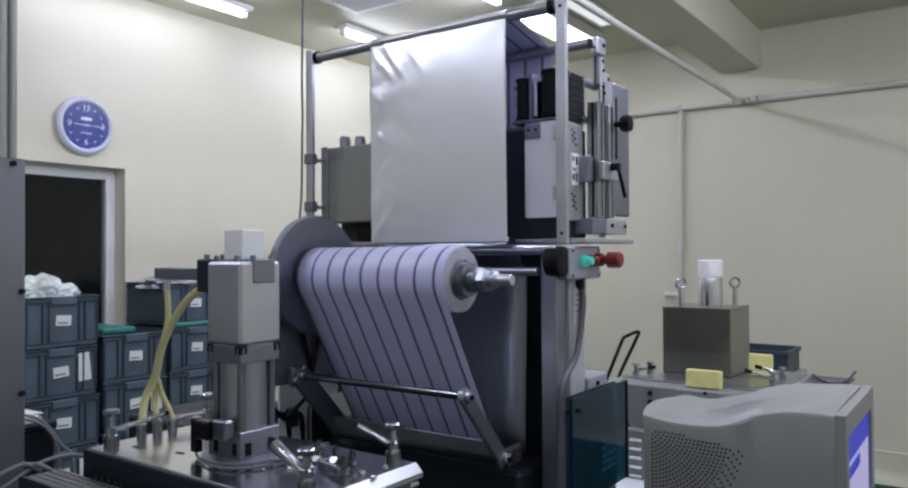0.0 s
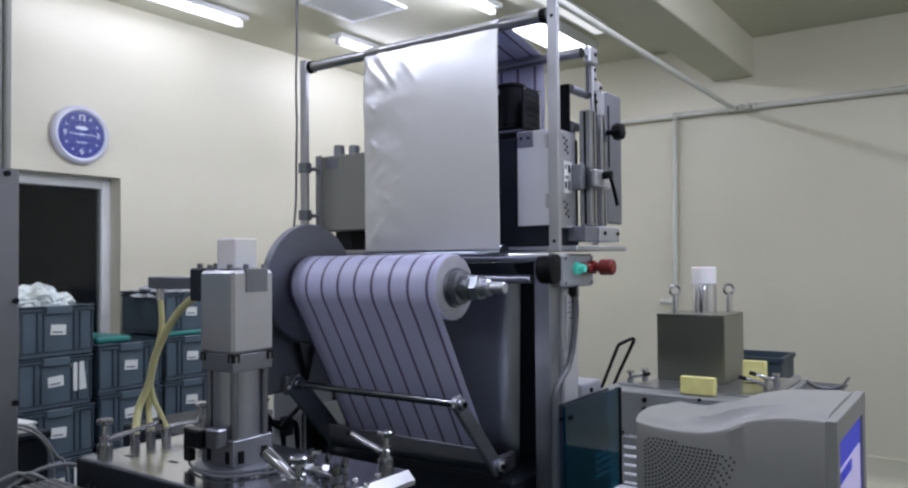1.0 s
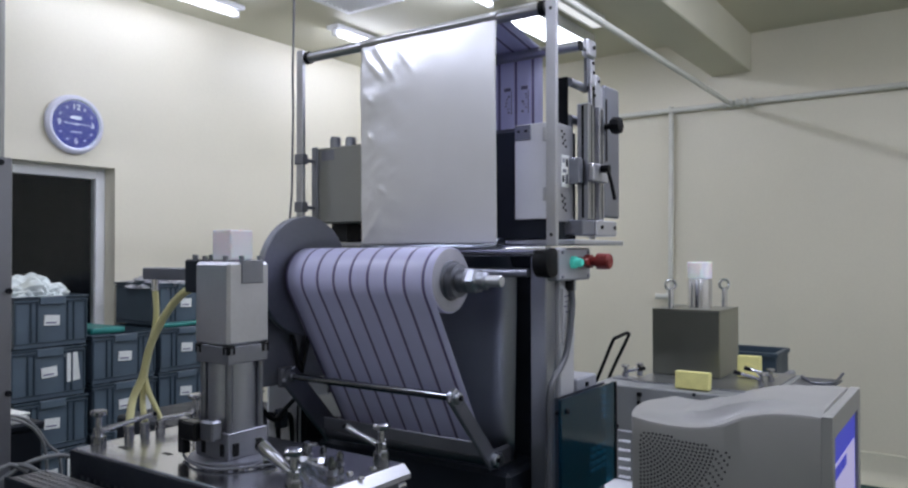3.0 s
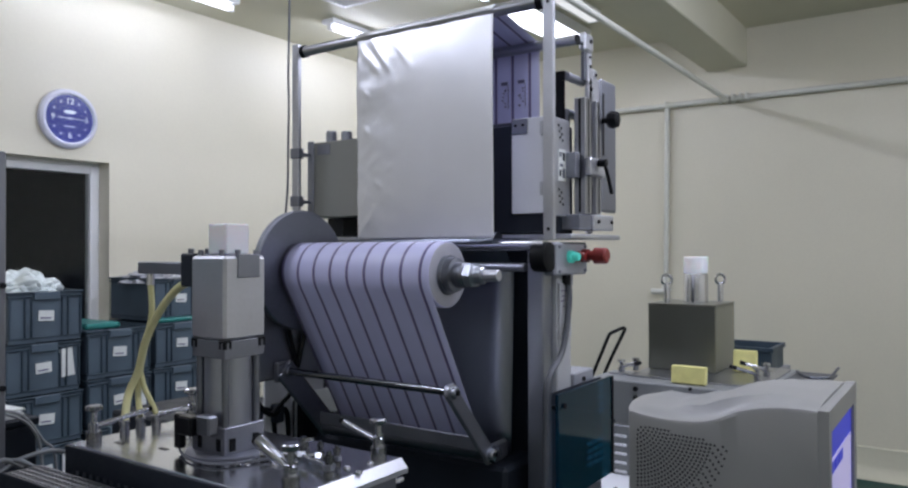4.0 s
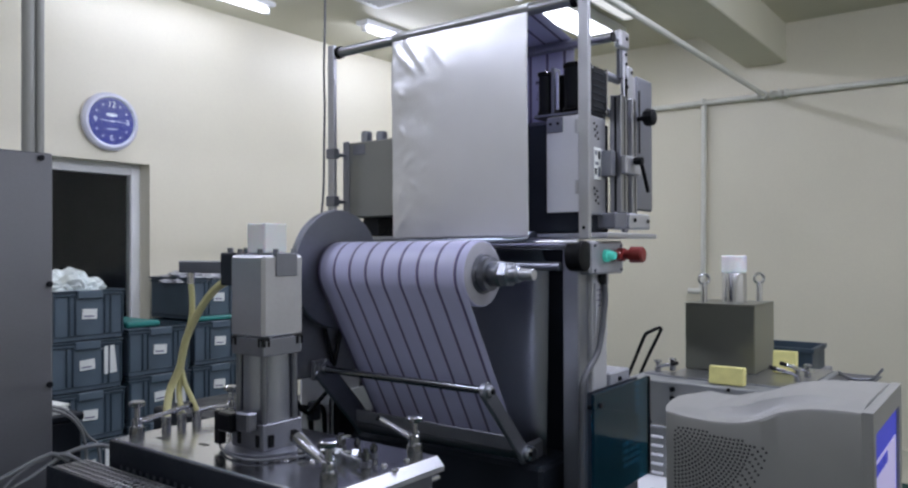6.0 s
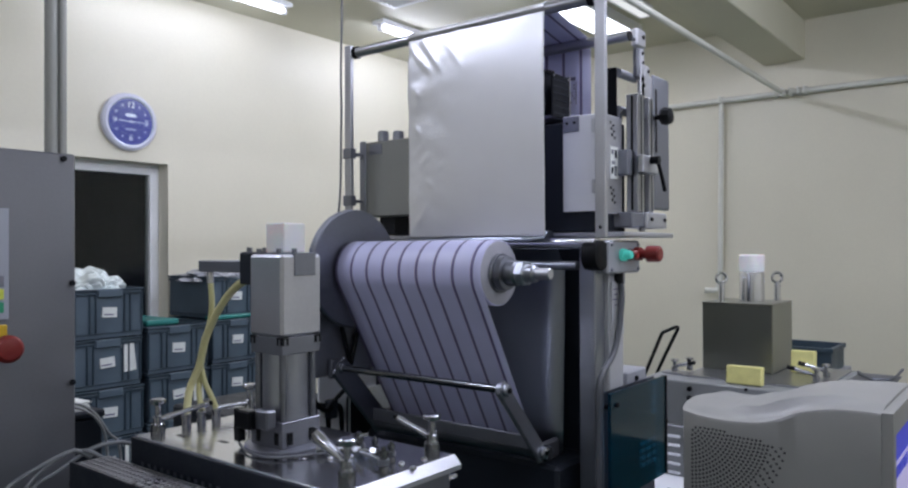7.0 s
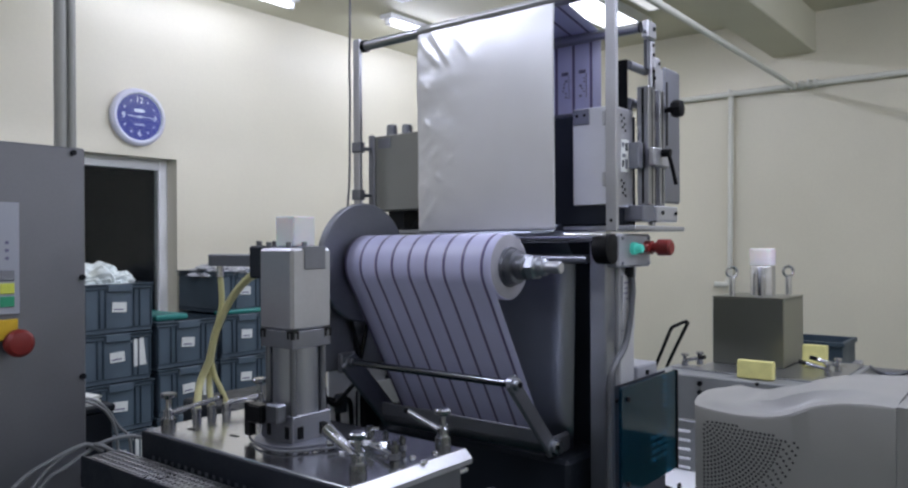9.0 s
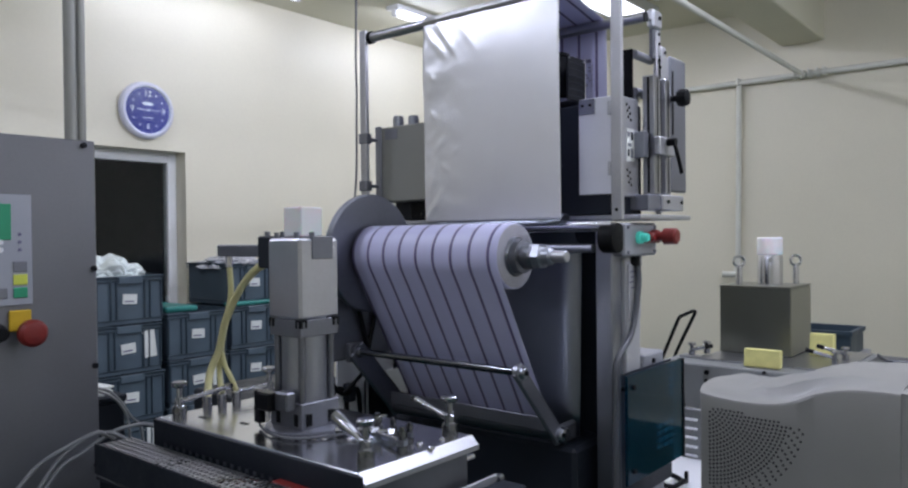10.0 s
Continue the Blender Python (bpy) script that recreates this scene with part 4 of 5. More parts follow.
    part("sensor_clamp", B(x0 - 0.022, x0 - 0.001, y0 + 0.012, y0 + 0.045, 1.118, 1.15, bevel=0.003), STEEL_DARK, c)
    part("sensor", B(x0 - 0.03, x0 - 0.006, y0 + 0.047, y0 + 0.085, 1.115, 1.146, bevel=0.003), BLACK, c, "black sensor")
    part("sensor_plug", B(x0 - 0.024, x0 - 0.01, y0 + 0.083, y0 + 0.1, 1.09, 1.146, bevel=0.002), BLACK, c)
    part("sensor_lead", add_tube(bmesh.new(), [(x0 - 0.017, y0 + 0.092, 1.092), (x0 - 0.02, y0 + 0.085, 1.084), (x0 - 0.04, y0 + 0.03, 1.084), (x0 - 0.03, y0 - 0.03, 1.084), (x0 + 0.05, y0 - 0.07, 1.084), (x0 + 0.11, y0 - 0.05, 1.084)], 0.0022), CABLE_DARK, c)


def build_hoses():
    h = thing("hose_set", (0.8, 1.33, TZ), "translucent yellow air hoses from a grey bar down to chrome fittings", "air hose")
    part("bar", B(0.768, 0.802, 1.15, 1.312, 1.374, 1.396, bevel=0.002), ALU_DARK, h)
    part("bar_nut", C((0.785, 1.296, 1.352), (0.785, 1.296, 1.378), 0.007, seg=14), CHROME, h)
    part("hose", add_tube(bmesh.new(), [(0.785, 1.296, 1.355), (0.785, 1.292, 1.30), (0.79, 1.318, 1.245), (0.79, 1.335, 1.19), (0.787, 1.338, 1.14), (0.782, 1.322, 1.105)], 0.0055), HOSE, h)
    part("hose", add_tube(bmesh.new(), [(0.775, 1.135, 1.362), (0.778, 1.19, 1.355), (0.78, 1.25, 1.315), (0.78, 1.302, 1.25), (0.78, 1.326, 1.19), (0.768, 1.34, 1.145), (0.748, 1.32, 1.1)], 0.0072), HOSE, h)
    part("hose", add_tube(bmesh.new(), [(0.79, 1.335, 1.185), (0.795, 1.33, 1.155), (0.803, 1.322, 1.13), (0.812, 1.318, 1.105)], 0.005), HOSE, h)
    for x, y in ((0.748, 1.32), (0.782, 1.322), (0.812, 1.318), (0.845, 1.29)):
        bm = add_lathe(bmesh.new(), (x, y, TZ), (x, y, TZ + 0.024), [(0, 0.009), (0.35, 0.009), (0.38, 0.0075), (0.6, 0.0075), (0.62, 0.0095), (0.9, 0.0095), (1, 0.007)], 12)
        part("fitting", bm, WORN_CHROME, h, "chrome push-in fitting")


def small_fitting(x, y, h, r):
    f = thing("valve_fitting", (x, y, TZ), "small chrome valve fitting on the steel table", "fitting", "valve fittings")
    part("stem", add_lathe(bmesh.new(), (x, y, TZ), (x, y, TZ + h), [(0, r * 1.5), (0.15, r * 1.5), (0.16, r), (0.55, r), (0.56, r * 1.4), (0.85, r * 1.4), (0.86, r * 0.8), (1, r * 0.8)], 14), DARK_CHROME, f)
    part("nut", add_lathe(bmesh.new(), (x, y, TZ + h * 0.2), (x, y, TZ + h * 0.45), [(0, r * 1.7), (1, r * 1.7)], 6), STEEL_DARK, f)


def build_manifold():
    m = thing("pipe_manifold", (0.79, 0.92, TZ), "low chrome pipe manifold lying on the steel table", "manifold")
    z = TZ + 0.009
    part("pipe", add_tube(bmesh.new(), [(0.768, 0.972, z), (0.785, 0.945, z), (0.80, 0.91, z), (0.812, 0.878, z)], 0.0055, 12), DARK_CHROME, m)
    part("pipe", add_tube(bmesh.new(), [(0.80, 0.91, z), (0.788, 0.88, z), (0.779, 0.85, z + 0.002), (0.771, 0.828, z)], 0.0042, 12), WORN_CHROME, m)
    for p, q in (((0.768, 0.972, z), (0.774, 0.962, z)), ((0.797, 0.917, z), (0.804, 0.903, z)), ((0.808, 0.888, z), (0.813, 0.876, z))):
        part("union_nut", add_lathe(bmesh.new(), p, q, [(0, 0.0075), (0.1, 0.009), (0.9, 0.009), (1, 0.0075)], 6), DARK_CHROME, m)
    part("tap", add_tube(bmesh.new(), [(0.802, 0.906, z), (0.802, 0.906, z + 0.022), (0.809, 0.893, z + 0.026)], 0.003, 10, 3), DARK_CHROME, m)


def dome_screw(x, y):
    part("dome", add_lathe(bmesh.new(), (x, y, TZ), (x, y, TZ + 0.005), [(0, 0.006), (0.5, 0.0055), (1, 0.003)], 14), WORN_CHROME,
         thing("dome_screw", (x, y, TZ), "small chrome dome-head screw in the steel table", "screw", "table screws"))


def build_tray():
    t = thing("cable_tray", (0.61, 1.1, 0.5), "perforated steel cable tray beside the press table", "cable tray")
    x0, x1, y0, y1, z = 0.55, 0.617, 0.70, 1.36, 1.045
    bm = bmesh.new()
    for k in range(6):
        x = x0 + (x1 - x0 - 0.004) * k / 5
        add_box(bm, x, x + 0.004, y0, y1, z - 0.002, z, 0)
    n = 54
    for k in range(n):
        y = y0 + (y1 - y0 - 0.004) * k / (n - 1)
        add_box(bm, x0, x1, y, y + 0.004, z - 0.0022, z + 0.0002, 0)
    part("perforated_sheet", bm, STEEL, t)
    part("side_flange", B(x0 - 0.003, x0, y0, y1, z - 0.05, z + 0.004, bevel=0.001), DARK, t)
    # added dark sheet under the mesh, in place of the shade inside the tray
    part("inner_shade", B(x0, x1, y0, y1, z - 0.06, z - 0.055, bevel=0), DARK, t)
    for y in (0.75, 1.3):
        part("support", B(x0 + 0.02, x0 + 0.05, y - 0.015, y + 0.015, 0, z - 0.061, bevel=0.003), STEEL_DARK, t)


build_table()
for cx, cy, lv, girth in ((0.893, 0.83, (-0.012, 0.066, 0.026), 0.6), (0.698, 0.828, (-0.004, 0.064, 0.034), 1.2), (0.686, 1.315, (0.085, -0.035, 0.02), 0.6), (0.885, 1.31, (-0.07, 0.015, -0.002), 0.6)):
    clamp_lever(cx, cy, lv, girth)
build_column()
build_hoses()
for fx, fy, fh, fr in ((0.811, 0.918, 0.036, 0.006), (0.769, 0.822, 0.036, 0.0055), (0.817, 0.851, 0.03, 0.0045), (0.79, 0.838, 0.022, 0.0045), (0.835, 0.905, 0.026, 0.004), (0.785, 0.945, 0.016, 0.005)):
    small_fitting(fx, fy, fh, fr)
build_manifold()
for fx, fy in ((0.731, 0.981), (0.740, 0.970), (0.809, 0.822), (0.85, 0.81), (0.80, 0.79), (0.76, 0.93)):
    dome_screw(fx, fy)
build_tray()


# ---- the switch cabinet ----
def build_cabinet():
    c = thing("switch_cabinet", (0.36, 1.7, 0), "grey sheet steel switch cabinet with key panel and red stop", "control cabinet")
    x0, x1, y, z = 0.10, 0.624, 1.5, 1.603
    part("body", B(x0, x1, y + 0.012, y + 0.42, 0.0, z, bevel=0.005), CABINET, c)
    part("door", B(x0 + 0.002, x1 - 0.001, y, y + 0.0115, 0.05, z - 0.002, bevel=0.003), CABINET, c)
    for px, pz in ((x1 - 0.024, z - 0.012), (x1 - 0.008, 1.353), (x1 - 0.008, 1.163), (x1 - 0.008, 0.97)):
        part("bolt", C((px, y - 0.005, pz), (px, y, pz), 0.0055, seg=14), RUBBER, c)
    panel = part("key_panel", B(0.28, 0.503, y - 0.004, y - 0.0005, 1.292, 1.492, bevel=0.001), PANEL, c, "blue-grey membrane key panel")
    part("display", B(0.30, 0.468, y - 0.006, y - 0.0042, 1.41, 1.475, bevel=0.001), GREEN, panel, "green display")
    for k, m in enumerate((ALU_DARK, LIME, GREEN)):
        for px in (0.482, 0.448) if k == 2 else (0.482,):
            part("key", B(px - 0.012, px + 0.012, y - 0.0062, y - 0.0042, 1.352 - k * 0.0235, 1.371 - k * 0.0235, bevel=0.001), m if px > 0.46 else ALU_DARK, panel)
    for k in range(3):
        part("indicator", C((0.482, y - 0.0055, 1.42 - k * 0.014), (0.482, y - 0.004, 1.42 - k * 0.014), 0.003, seg=10), INK, panel)
        part("indicator", C((0.45, y - 0.0055, 1.42 - k * 0.014), (0.45, y - 0.004, 1.42 - k * 0.014), 0.005, seg=10), WHITE_PLATE, panel)
    part("yellow_plate", B(0.462, 0.5, y - 0.006, y - 0.001, 1.245, 1.283, bevel=0.002), YELLOW, c, "yellow plate behind the stop button")
    sx, sz = 0.488, 1.243
    bm = add_lathe(bmesh.new(), (sx, y - 0.052, sz), (sx, y - 0.006, sz), [(0, 0.010), (0.05, 0.019), (0.18, 0.0245), (0.4, 0.0245), (0.5, 0.021), (0.55, 0.013), (1, 0.013)], 32)
    part("stop_button", bm, RED, c, "red mushroom stop button")
    part("black_knob", add_lathe(bmesh.new(), (0.44, y - 0.035, 1.245), (0.44, y - 0.001, 1.245), [(0, 0.010), (0.1, 0.013), (0.6, 0.013), (0.65, 0.017), (1, 0.017)], 24), BLACK, c)
    for px in (0.606, 0.627):
        part("riser", C((px, 1.565, z), (px, 1.565, H - 0.001), 0.0085 if px > 0.62 else 0.012, seg=18), BOX_GREY, c, "grey cable riser pipe to the ceiling")


def build_left_clutter():
    b = thing("equipment_box", (0.9, 2.35, 0), "low dark equipment box with papers lying on its top", "equipment box")
    part("body", B(0.72, 1.03, 2.2, 2.5, 0, 0.93, bevel=0.006), DARK, b)
    part("cover", B(0.715, 1.035, 2.195, 2.505, 0.93, 0.95, bevel=0.004), DARK, b)
    p = thing("paper_stack", (0.93, 2.33, 0.95), "loose stack of white papers on the equipment box", "papers")
    for k in range(4):
        part("sheet", B(0.83, 1.0, 2.22, 2.44, 0.9505 + k * 0.006, 0.956 + k * 0.006, bevel=0, turn=pose(0, 0, 0, 0, 0, (-4, 3, -1, 6)[k])), PAPER, p)
    for pts in (((0.87, 2.26, 0.979), (0.92, 2.2, 0.985), (0.95, 2.155, 0.98), (0.987, 2.15, 0.946), (1.021, 2.148, 0.89), (1.05, 2.145, 0.85), (1.055, 2.14, 0.72)),
                ((0.88, 2.25, 0.978), (0.92, 2.19, 0.98), (0.955, 2.15, 0.965), (0.99, 2.148, 0.93), (1.012, 2.146, 0.87), (1.02, 2.14, 0.70))):
        single("cable", add_tube(bmesh.new(), pts, 0.004), CABLE_PALE, "light grey cable hanging over the box", "cable", group="loose cables", base=pts[0])
    for pts in (((0.40, 1.39, 0.95), (0.462, 1.40, 1.015), (0.519, 1.40, 1.042), (0.562, 1.40, 1.055), (0.583, 1.40, 1.053), (0.60, 1.385, 1.0496), (0.66, 1.375, 1.0)),
                ((0.43, 1.39, 0.93), (0.491, 1.40, 1.008), (0.527, 1.40, 1.04), (0.56, 1.40, 1.053), (0.578, 1.398, 1.056), (0.60, 1.39, 1.04)),
                ((0.44, 1.39, 0.93), (0.503, 1.40, 1.005), (0.542, 1.40, 1.024), (0.598, 1.40, 1.051), (0.645, 1.40, 1.056), (0.679, 1.40, 1.048), (0.74, 1.39, 1.02))):
        single("cable", add_tube(bmesh.new(), pts, 0.004), CABLE, "light grey cable looping into the tray", "cable", group="loose cables", base=pts[0])


build_cabinet()
build_left_clutter()


# ---- crates by the window ----
CRATE_W, CRATE_D, CRATE_H = 0.345, 0.42, 0.236


def make_crate(loc, rot=0, mat=TOTE, sheets=1):
    """A stacking crate, open at the top, with ribs, rim and a label pocket."""
    t = thing("plastic_crate", (0, 0, 0), "blue-grey ribbed plastic stacking crate with a paper label", "crate", "stacked crates")
    w, d, h, s = CRATE_W / 2, CRATE_D / 2, CRATE_H, 0.008
    bm = bmesh.new()
    add_box(bm, -w + 0.01, w - 0.01, -d + 0.01, -d + 0.01 + s, 0.004, h - 0.01, 0)
    add_box(bm, -w + 0.01, w - 0.01, d - 0.01 - s, d - 0.01, 0.004, h - 0.01, 0)
    add_box(bm, -w + 0.01, -w + 0.01 + s, -d + 0.019, d - 0.019, 0.004, h - 0.01, 0)
    add_box(bm, w - 0.01 - s, w - 0.01, -d + 0.019, d - 0.019, 0.004, h - 0.01, 0)
    add_box(bm, -w + 0.012, w - 0.012, -d + 0.012, d - 0.012, 0.004, 0.012, 0)
    tub = part("tub", bm, mat, t)
    bm = bmesh.new()
    for z0, z1, o in ((h - 0.03, h - 0.02, 0.002), (h - 0.012, h - 0.002, 0.0), (0.02, 0.028, 0.006)):
        add_box(bm, -w + o, w - o, -d + o, -d + 0.012, z0, z1, 0.002)
        add_box(bm, -w + o, w - o, d - 0.012, d - o, z0, z1, 0.002)
        add_box(bm, -w + o, -w + 0.012, -d + 0.012, d - 0.012, z0, z1, 0.002)
        add_box(bm, w - 0.012, w - o, -d + 0.012, d - 0.012, z0, z1, 0.002)
    part("rim", bm, TOTE_RIM, t)
    for x in (-w + 0.006, -0.098, -0.07, 0.07, 0.098, w - 0.016):
        part("rib", B(x, x + 0.009, -d + 0.001, -d + 0.0095, 0.028, h - 0.03, bevel=0.002), TOTE_RIM, t)
    part("grip", B(-0.06, 0.06, -d - 0.006, -d + 0.004, h - 0.042, h - 0.004, bevel=0.004), mat, tub, "moulded handle strip")
    if sheets:
        part("paper_label", B(-0.035, 0.035, -d + 0.004, -d + 0.0088, h * 0.42, h * 0.62, bevel=0, turn=pose(0, 0, 0, 0, (0, 3, -4)[sheets % 3], 0)), PAPER, tub, "white paper label")
        part("label_line", B(-0.028, 0.02, -d + 0.0035, -d + 0.0039, h * 0.46, h * 0.49, bevel=0, turn=pose(0, 0, 0, 0, (0, 3, -4)[sheets % 3], 0)), INK, tub)
    if sheets > 1:
        part("paper_label", B(0.075, 0.135, -d + 0.003, -d + 0.0085, h * 0.3, h * 0.85, bevel=0, turn=pose(0, 0, 0, 0, -6, 0)), PAPER, tub, "second paper label")
    t.matrix_basis = pose(*loc, 0, 0, rot)
    return t


def bag(cx, cy, z, w, d, h, mat, label, seed):
    bm = bmesh.new()
    bmesh.ops.create_icosphere(bm, subdivisions=5, radius=1)
    for v in bm.verts:
        c = v.co
        n = noise.noise(c * 2.2 + Vector((seed, 0, 0))) * 0.35 + abs(noise.noise(c * 4 + Vector((0, seed, 0)))) * 0.22 + noise.noise(c * 9) * 0.02
        f = 0.85 + n
        v.co = Vector((c.x * (0.8 + 0.2 * abs(c.x)) * w / 2 * min(f, 1.05), c.y * d / 2 * min(f, 1.05), max(c.z * f, -0.2) * h))
    bmesh.ops.translate(bm, vec=(cx, cy, z), verts=bm.verts)
    return single("plastic_bag", bm, mat, label, "bag", base=(cx, cy, z))


def build_crates():
    yc = 3.5 + CRATE_D / 2
    first, second = make_crate((1.717, yc, 0.055), 0, TOTE, 1), make_crate((1.717, yc, 0.055 + CRATE_H), 0, TOTE, 2)
    for k in (2, 3, 4):
        copy_thing(second if k == 3 else first, pose(1.717 + (0.004, -0.003, 0.002)[k - 2], yc, 0.055 + k * CRATE_H, 0, 0, (1, -1, 0.6)[k - 2]))
    for x0, x1, top in ((1.55, 1.885, 0.0545), (1.91, 2.66, 0.0885)):
        dolly = thing("crate_dolly", ((x0 + x1) / 2, yc, 0), "low grey plastic dolly under the crates", "dolly", "crate dollies")
        part("deck", B(x0, x1, 3.52, 3.9, 0.03, top, bevel=0.004), TOTE_RIM, dolly)
        for x in (x0 + 0.06, x1 - 0.06):
            for y in (3.57, 3.85):
                part("caster", C((x - 0.008, y, 0.0155), (x + 0.008, y, 0.0155), 0.0155, seg=14), BLACK, dolly)
    for k in range(4):
        copy_thing(first if k % 2 else second, pose(2.083, yc, 0.089 + k * CRATE_H, 0, 0, (0.5, -0.8, 0.7, -0.4)[k]))
        copy_thing(first, pose(2.478, yc + 0.06, 0.089 + k * CRATE_H, 0, 0, (-0.6, 0.7, -0.5, 0.9)[k]))
    top = make_crate((2.52, yc + 0.13, 0.089 + 4 * CRATE_H), 1, TOTE, 1)
    tagged(top, "blue-grey plastic crate with a grey film bag inside")
    bag(1.72, yc, 0.055 + 5 * CRATE_H - 0.03, 0.33, 0.40, 0.125, BAG, "crumpled clear plastic bag filling a crate", 3.0)
    bag(2.51, yc + 0.12, 0.089 + 5 * CRATE_H - 0.02, 0.40, 0.46, 0.06, BAG_GREY, "grey plastic film lying over a crate", 9.0)
    single("green_cover", B(1.92, 2.10, 3.53, 3.88, 0.089 + 4 * CRATE_H + 0.001, 0.089 + 4 * CRATE_H + 0.03, bevel=0.008), LID, "green plastic cover sheet lying on a crate", "cover sheet", base=(2.0, 3.7, 1.03))
    single("green_cover", B(2.31, 2.63, 3.562, 3.626, 0.089 + 4 * CRATE_H + 0.001, 0.089 + 4 * CRATE_H + 0.022, bevel=0.006), LID, "green plastic cover sheet lying on a crate", "cover sheet", base=(2.55, 3.53, 1.03))


build_crates()


# ---- the wall clock ----
def flat_text(body, size, x, y, z, mat, parent, name="numeral"):
    cu = bpy.data.curves.new(name, "FONT")
    cu.body, cu.size, cu.align_x, cu.align_y, cu.extrude = body, size, "CENTER", "CENTER", 0.0006
    ob = bpy.data.objects.new("tmp", cu)
    scene.collection.objects.link(ob)
    me = bpy.data.meshes.new_from_object(ob.evaluated_get(bpy.context.evaluated_depsgraph_get()))
    bpy.data.objects.remove(ob)
    me.transform(Matrix.Translation(Vector((x, y, z)) - origin(parent)) @ pose(0, 0, 0, 90, 0, 0))
    me.materials.clear()
    me.materials.append(mat)
    t = new(name, me)
    t.parent = parent
    return t


def build_clock():
    cx, cz, y = 2.115, 2.13, Y1
    c = thing("wall_clock", (cx, y, cz), "round wall clock with pale rim and deep blue dial", "clock")
    part("rim", add_lathe(bmesh.new(), (cx, y - 0.04, cz), (cx, y - 0.001, cz), [(0.25, 0.126), (0, 0.134), (0.0, 0.146), (0.25, 0.158), (0.7, 0.162), (1, 0.155)], 72), CLOCK_RIM, c)
    dial = part("dial", add_lathe(bmesh.new(), (cx, y - 0.034, cz), (cx, y - 0.028, cz), [(0, 0.128), (1, 0.128)], 64), CLOCK_FACE, c, "deep blue dial")
    for k, s in enumerate(("12", "3", "6", "9")):
        a = radians(90 - 90 * k)
        flat_text(s, 0.046, cx + 0.092 * math.cos(a), y - 0.0355, cz + 0.092 * math.sin(a), WHITE_PLATE, dial)
    for k in range(12):
        if k % 3:
            a = radians(30 * k)
            px, pz = cx + 0.098 * math.cos(a), cz + 0.098 * math.sin(a)
            part("hour_mark", C((px, y - 0.0355, pz), (px, y - 0.034, pz), 0.0055, seg=12), CLOCK_RIM, dial)
    bm = add_lathe(bmesh.new(), (cx, y - 0.0355, cz + 0.035), (cx, y - 0.0342, cz + 0.035), [(0, 0.02), (1, 0.02)], 28)
    bmesh.ops.scale(bm, vec=(1.7, 1, 0.5), space=Matrix.Translation((-cx, -y, -cz - 0.035)), verts=bm.verts)
    part("emblem", bm, WHITE_PLATE, c, "plain pale oval emblem")
    part("text_bar", B(cx - 0.03, cx + 0.03, y - 0.0355, y - 0.034, cz - 0.046, cz - 0.04, bevel=0), CLOCK_RIM, c)
    part("hour_hand", B(cx - 0.07, cx + 0.012, y - 0.039, y - 0.0375, cz - 0.003, cz + 0.003, bevel=0.001, turn=pose(0, 0, 0, 0, 4, 0)), CLOCK_RIM, c)
    part("minute_hand", B(cx - 0.012, cx + 0.1, y - 0.0415, y - 0.04, cz - 0.002, cz + 0.002, bevel=0.0005, turn=pose(0, 0, 0, 0, 3, 0)), CLOCK_RIM, c)
    part("hub", C((cx, y - 0.043, cz), (cx, y - 0.034, cz), 0.006, seg=16), CLOCK_RIM, c)
    g = part("glass", add_lathe(bmesh.new(), (cx, y - 0.0475, cz), (cx, y - 0.0455, cz), [(0, 0.134), (1, 0.134)], 64), PANE, c, "clear glass")
    g.visible_shadow = False


build_clock()
single("hanging_cable", add_tube(bmesh.new(), [(1.491, 1.675, H), (1.491, 1.675, 2.5), (1.489, 1.675, 2.146), (1.485, 1.675, 1.941), (1.487, 1.675, 1.84), (1.487, 1.677, 1.756), (1.484, 1.677, 1.602), (1.478, 1.68, 1.5), (1.49, 1.68, 1.42), (1.54, 1.675, 1.3)], 0.0032), CABLE_DARK, "thin dark cable hanging from the ceiling beside the frame", "cable", base=(1.46, 1.70, 1.44))


